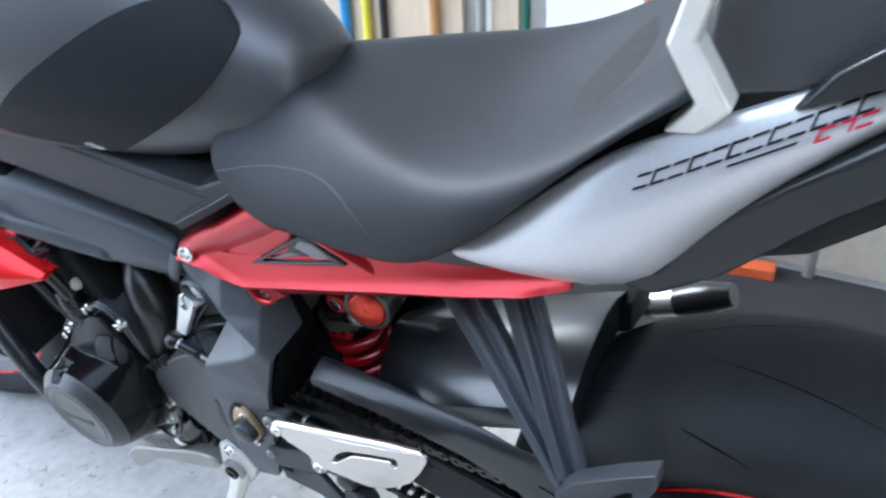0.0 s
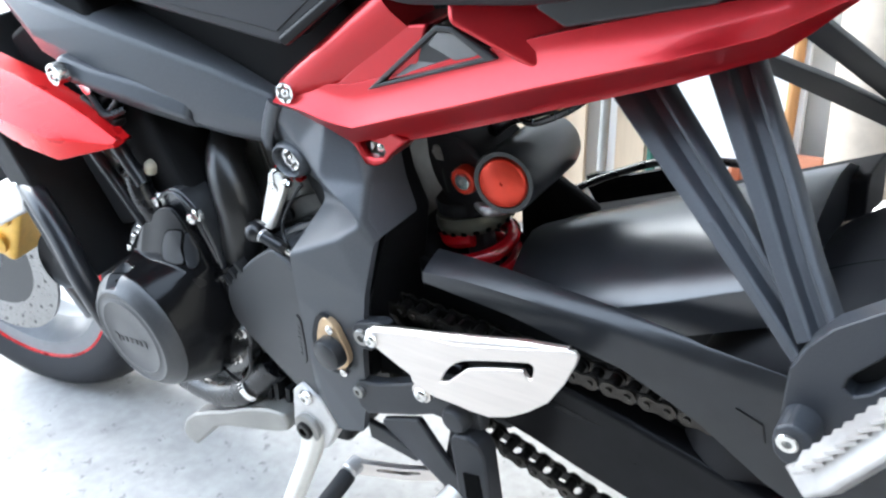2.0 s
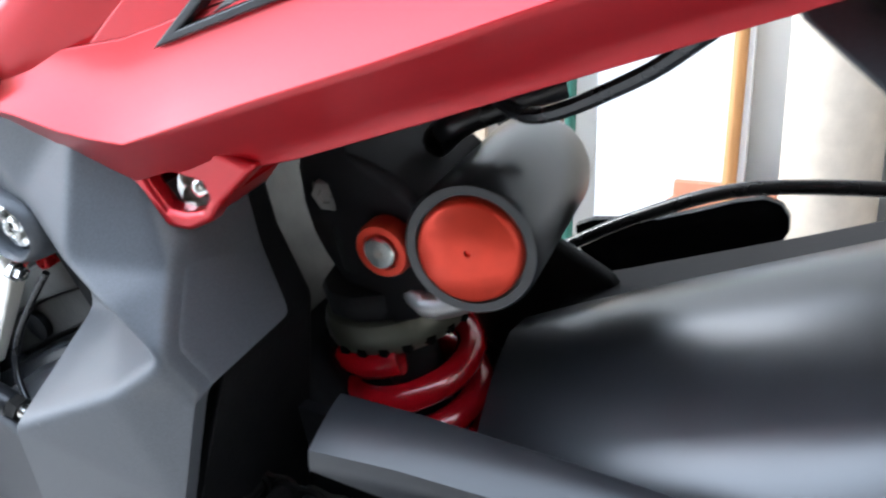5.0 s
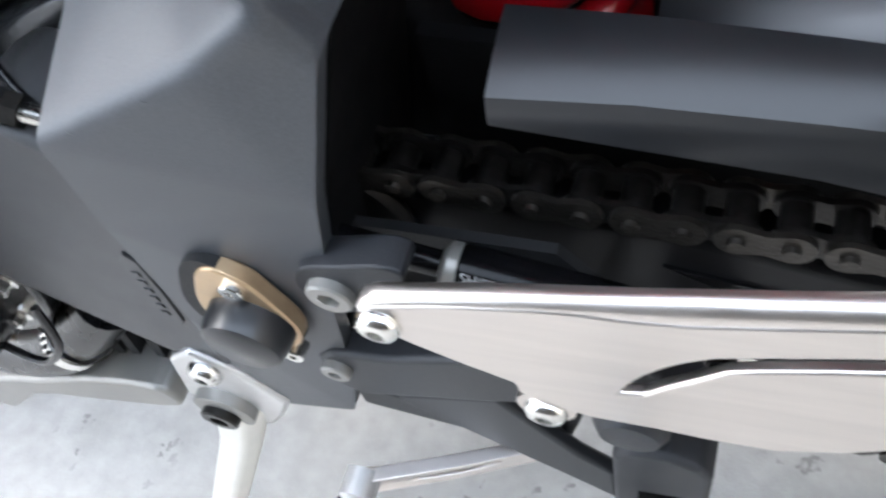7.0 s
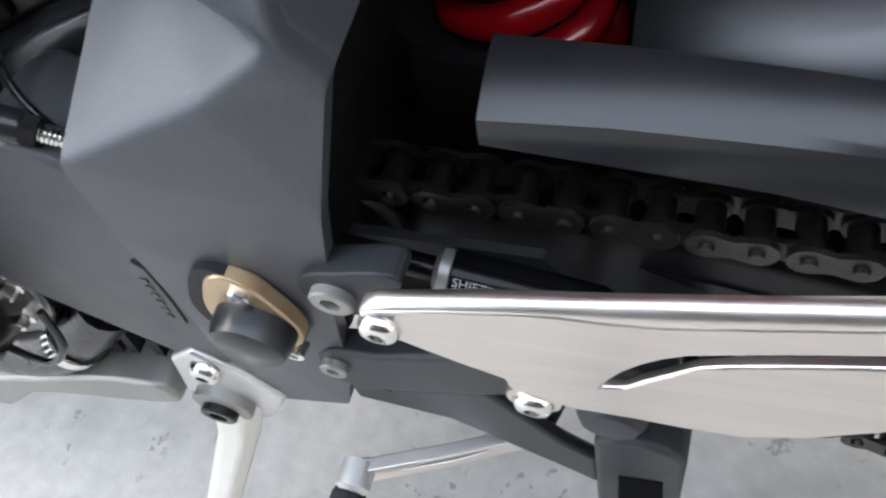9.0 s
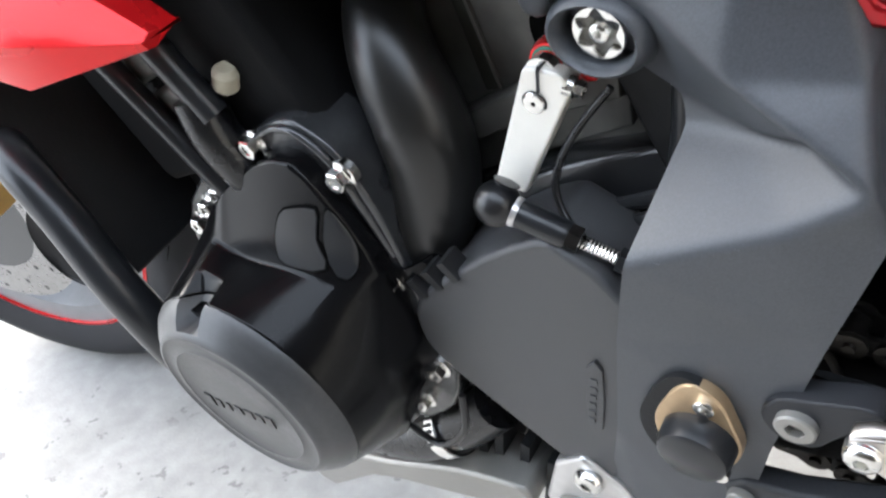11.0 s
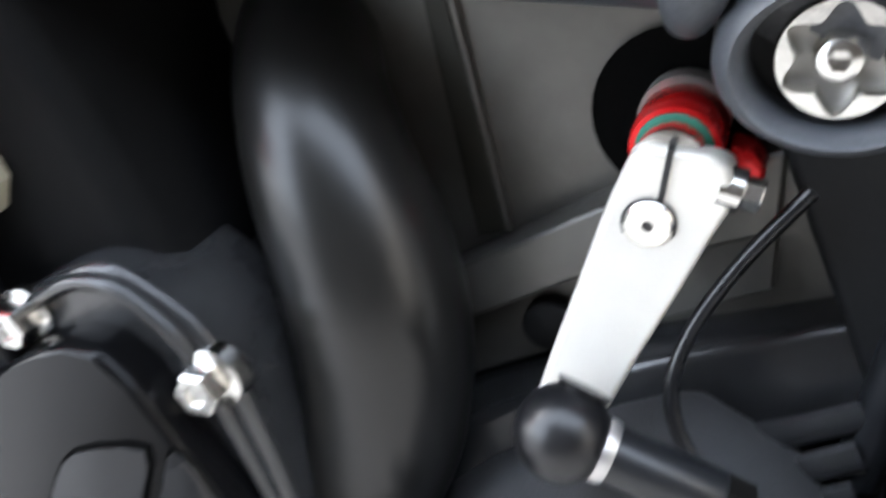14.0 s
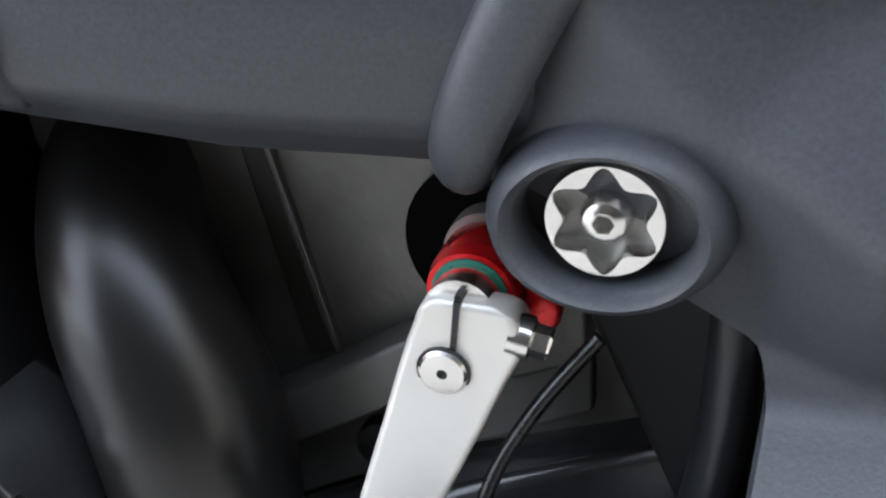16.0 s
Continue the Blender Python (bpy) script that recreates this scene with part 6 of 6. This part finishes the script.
socket_bolt((-0.0775, -0.1455, 0.3285), OUT, 0.0100, 0.006, parent=ssb, name="pivot_bolt", mat=CHAINPIN, key=0.55)
socket_bolt((-0.068, -0.1395, 0.372), OUT, 0.0088, 0.007, True, "bracket_bolt", CHROME, ssb, key=0.4)
part("side_stand", loft([[Vector(c) + Vector(o) for o in ((-w, 0, 0.0), (-w * 0.5, -0.008, w * 0.2), (w * 0.5, -0.008, w * 0.2), (w, 0, 0.0), (w * 0.8, 0.012, 0), (-w * 0.8, 0.012, 0))] for c, w in
                         (((-0.074, -0.138, 0.324), 0.0165), ((-0.084, -0.148, 0.290), 0.0135), ((-0.125, -0.172, 0.200), 0.0125), ((-0.170, -0.196, 0.110), 0.0140), ((-0.200, -0.210, 0.048), 0.015))]), LEVER, bike, "cast aluminium side stand leg swung down", bevel=0.003, seg=3)
part("stand_foot", box((-0.205, -0.213, 0.045), (0.055, 0.05, 0.012), (-9, 0, 15)), CASTALU, bike, bevel=0.004)
part("stand_spring", tube([Vector((-0.07 - 0.0015 * k, -0.14 + 0.004 * math.sin(k * 1.3), 0.315 - 0.0022 * k + 0.004 * math.cos(k * 1.3))) for k in range(40)], 0.0014, 6, 2), GREYSTEEL, bike)

# exhaust collector, hoses and clamps below the engine
part("exhaust_collector", prism(outline([(-0.34, 0.215), (-0.300, 0.255), (-0.234, 0.285), (-0.197, 0.304), (-0.160, 0.320), (-0.122, 0.330), (-0.113, 0.322), (-0.116, 0.306), (-0.15, 0.291), (-0.20, 0.274), (-0.26, 0.250), (-0.32, 0.195)], 2), -0.143, -0.105), GREYSTEEL, bike, "pale metal exhaust collector box", bevel=0.008, seg=4)
part("lower_hose", tube([(-0.31, -0.125, 0.30), (-0.25, -0.128, 0.300), (-0.20, -0.128, 0.318), (-0.165, -0.122, 0.345), (-0.14, -0.115, 0.37)], 0.017, 18, 5), HOSE, bike, "black lower coolant hose")
cl = part("hose_clamp", lathe([(0.0175, -0.005), (0.0190, -0.005), (0.0190, 0.005), (0.0175, 0.005)], (-0.176, -0.125, 0.336), (0.6, 0.1, 0.5), 28, closed=True), CHROME, bike, "stainless worm drive hose clamp")
# Clamp slots painted as small black blocks.
for k in range(10):
    a = radians(200 + 12 * k)
    part("clamp_slot", box(Vector((-0.176, -0.125, 0.336)) + Vector((0.012 * math.sin(a), 0.0195 * math.cos(a), -0.014 * math.sin(a))), (0.002, 0.002, 0.008), (0, 50, 0)), STICKERHOLE, cl)
part("sump", prism([(-0.34, 0.30), (-0.08, 0.33), (-0.10, 0.24), (-0.30, 0.21)], -0.08, 0.10), MATT, bike, bevel=0.008)
for k in range(8):
    x = -0.19 + 0.016 * k
    part("sump_fin", box((x, -0.10, 0.335 - 0.01 * (k % 3)), (0.006, 0.05, 0.05), (0, 12, 0)), MATT, bike)
part("drain_lead", tube([(-0.185, -0.150, 0.374), (-0.160, -0.152, 0.366), (-0.140, -0.148, 0.385), (-0.138, -0.142, 0.412)], 0.0022, 8, 5), HOSE, bike)

# radiator cowl and front trim
COWL = [(-0.223, -0.1590, 0.6370, -0.1620, 0.6345, -0.1600, 0.6310), (-0.252, -0.1620, 0.6560, -0.1810, 0.6420, -0.1765, 0.6270), (-0.2785, -0.1640, 0.6690, -0.1945, 0.6480, -0.1890, 0.6225), (-0.340, -0.1680, 0.6910, -0.1980, 0.6600, -0.1890, 0.6280), (-0.420, -0.1700, 0.7080, -0.1980, 0.6750, -0.1860, 0.6455), (-0.520, -0.1600, 0.7400, -0.1850, 0.7080, -0.1720, 0.6850)]
cw = part("radiator_cowl", loft([[(x, -0.140, zt - 0.004), (x, yt + 0.003, zt), (x, yt - 0.001, zt - 0.002), (x, 0.5 * (yt + yf) - 0.002, 0.5 * (zt + zf)), (x, yf, zf), (x, yb, zb), (x, yb + 0.004, zb - 0.001), (x, -0.140, zb + 0.003)] for x, yt, zt, yf, zf, yb, zb in COWL]), REDGLOSS, bike, "bright red radiator cowl", bevel=0.0015, seg=3, sharp=30)
part("cowl_bracket", prism([(-0.285, 0.670), (-0.235, 0.650), (-0.240, 0.640), (-0.28, 0.650)], -0.145, -0.13), MATT, cw, bevel=0.003)
part("crash_bar", tube([(-0.50, -0.10, 0.560), (-0.45, -0.150, 0.552), (-0.40, -0.170, 0.545), (-0.368, -0.178, 0.515), (-0.335, -0.186, 0.460), (-0.312, -0.180, 0.395), (-0.305, -0.14, 0.35)], 0.0135, 16, 6), SATIN, bike, "thick black tube in front of the engine")
horn = part("horn", lathe([(0.0, 0.010), (0.012, 0.011), (0.014, 0.006), (0.026, 0.004), (0.030, 0.010), (0.034, 0.011), (0.036, 0.006), (0.036, -0.004), (0.030, -0.012), (0.0, -0.014)], (-0.440, -0.150, 0.452), (0.15, -1, 0.15), 40), MATT, bike, "round black horn")
part("horn_ring", lathe([(0.0335, 0.0112), (0.0352, 0.0125), (0.0372, 0.0100), (0.0372, 0.004)], (-0.440, -0.150, 0.452), (0.15, -1, 0.15), 40), GLOSS, horn)
part("horn_nut", lathe([(0.0, 0.016), (0.0060, 0.016), (0.0065, 0.011)], (-0.440, -0.150, 0.452), (0.15, -1, 0.15), 6), GLOSS, horn, sharp=25)
scp = part("front_scoop", prism([(-0.432, 0.548), (-0.440, 0.563), (-0.49, 0.552), (-0.62, 0.490), (-0.62, 0.450), (-0.50, 0.500), (-0.450, 0.522)], -0.172, -0.13), CASTALU, bike, "pale alloy bracket beside the radiator", bevel=0.006, seg=3)
part("head_cable", tube([(-0.30, -0.13, 0.72), (-0.265, -0.142, 0.676), (-0.245, -0.145, 0.655), (-0.225, -0.135, 0.66)], 0.004, 8, 5), HOSE, bike)
for k in range(3):
    part("wiring", tube([(-0.33 + 0.02 * k, -0.125, 0.70), (-0.28 + 0.015 * k, -0.136 - 0.003 * k, 0.672 - 0.008 * k), (-0.235 + 0.01 * k, -0.128, 0.69)], 0.003, 8, 5), HOSE, bike)
part("cable_guide", lathe([(0.0, 0.005), (0.008, 0.004), (0.008, -0.004)], (-0.262, -0.143, 0.682), OUT, 12), CHROME, bike)

# ---- things along the back wall ----
YB = WALL_Y


def leaning_pole(name, x, lean, height, r, mat, label, tilt=0.0):
    """A round handle that stands on the floor and leans on the wall."""
    foot = Vector((x, YB - 0.012 - lean, 0.0))
    head = Vector((x + tilt, YB - r - 0.004, height))
    ob = part(name, tube([foot, foot.lerp(head, 0.5), head], r, 14, 2), mat, None, label)
    return tagged(ob, "", "tool handle", "handles leaning on the wall")


def board(name, x0, x1, z1, lean, thick, mat, label, cat):
    y1 = YB - 0.004
    bm = bmesh.new()
    prof = [(y1 - lean - thick, 0.0), (y1 - thick, z1), (y1, z1), (y1 - lean, 0.0)]
    loft([[(x, y, z) for y, z in prof] for x in (x0, x1)], bm)
    ob = part(name, bm, mat, None, label, bevel=0.002)
    return tagged(ob, "", cat)


board("plywood_sheet", -1.30, -0.42, 0.80, 0.05, 0.012, PLY, "pale plywood sheet leaning on the wall", "board")
board("white_board", -0.20, 0.055, 0.80, 0.05, 0.02, WHITEBOARD, "white coated board leaning on the wall", "board")
board("pale_timber_strip", -0.335, -0.265, 0.86, 0.06, 0.02, PLY, "pale planed timber strip leaning on the wall", "timber")
board("beige_carton", 0.30, 0.62, 0.7, 0.04, 0.03, BEIGE, "beige folded carton leaning on the wall", "board")
roll = part("carpet_roll", lathe([(0.0, 0.0), (0.070, 0.0), (0.073, 0.004), (0.073, 0.796), (0.070, 0.8), (0.0, 0.8)], (0.185, YB - 0.080, 0.0), (0, 0, 1), 36), BEIGE, None, "beige carpet roll standing on the floor")
tagged(roll, "", "carpet roll")
leaning_pole("blue_handle", -0.755, 0.07, 0.92, 0.014, BLUEPAINT, "blue plastic-sleeved handle leaning on the wall")
leaning_pole("yellow_handle", -0.69, 0.07, 0.92, 0.012, YELLOWPAINT, "yellow plastic-sleeved handle leaning on the wall")
leaning_pole("dark_handle", -0.64, 0.07, 0.92, 0.010, SATIN, "black metal handle leaning on the wall")
leaning_pole("dark_handle", -0.86, 0.07, 0.92, 0.010, SATIN, "thin black metal handle leaning on the wall")
leaning_pole("wooden_handle", -0.49, 0.07, 0.92, 0.012, ORANGEWOOD, "reddish wooden tool handle leaning on the wall")
leaning_pole("rake_handle", -0.355, 0.10, 0.92, 0.011, GREYSTEEL, "grey steel rake handle with a black clamp")
clampk = part("handle_clamp", lathe([(0.012, -0.03), (0.020, -0.02), (0.022, 0.0), (0.020, 0.02), (0.012, 0.03)], (-0.355, YB - 0.09, 0.38), (0, 0, 1), 16), SATIN, bpy.data.objects["rake_handle"], "black plastic clamp")
leaning_pole("green_handle", -0.245, 0.08, 0.92, 0.010, DARKGREEN, "dark green metal handle leaning on the wall")
leaning_pole("grey_pole", 0.30, 0.10, 0.9, 0.013, GREYSTEEL, "dull grey steel pole leaning on the wall")
leaning_pole("grey_pipe", 0.44, 0.12, 0.9, 0.013, GREYSTEEL, "grey steel pipe leaning on the wall")
leaning_pole("grey_pipe", 0.285, 0.10, 0.85, 0.006, SATIN, "thin black rod leaning on the wall")
# long-handled dustpan
pan = part("dustpan", loft([[(x, YB - 0.125 + 0.05 * (z / 0.3) - d, z) for x, d in ((-0.055 + 0.25 * max(0, 0.06 - z), 0.0), (0.120 - 0.15 * max(0, z - 0.2), 0.0), (0.120 - 0.15 * max(0, z - 0.2), -0.012), (-0.055 + 0.25 * max(0, 0.06 - z), -0.012))] for z in (0.0, 0.10, 0.20, 0.275)]), TERRACOTTA, None, "terracotta plastic dustpan with a long wooden handle", bevel=0.004)
tagged(pan, "", "dustpan")
for x in (-0.05, 0.112):
    part("pan_side", box((x, YB - 0.125, 0.13), (0.008, 0.05, 0.25), (-8, 0, 0)), TERRACOTTA, pan, bevel=0.002)
part("pan_handle", tube([(0.032, YB - 0.095, 0.06), (0.036, YB - 0.055, 0.45), (0.038, YB - 0.016, 0.92)], 0.0115, 14, 3), ORANGEWOOD, pan, "varnished orange-brown wooden handle")
bar = part("orange_steel_bar", box((0.30, YB - 0.17, 0.02), (0.16, 0.04, 0.04), (0, 0, 6)), ORANGESTEEL, None, "orange painted steel bar lying on the floor", bevel=0.004)
tagged(bar, "", "steel bar")
mat_ob = part("rubber_mat", box((0.62, YB - 0.30, 0.008), (1.0, 0.36, 0.016)), MATRUBBER, None, "black rubber mat lying on the floor", bevel=0.004)
tagged(mat_ob, "", "mat")
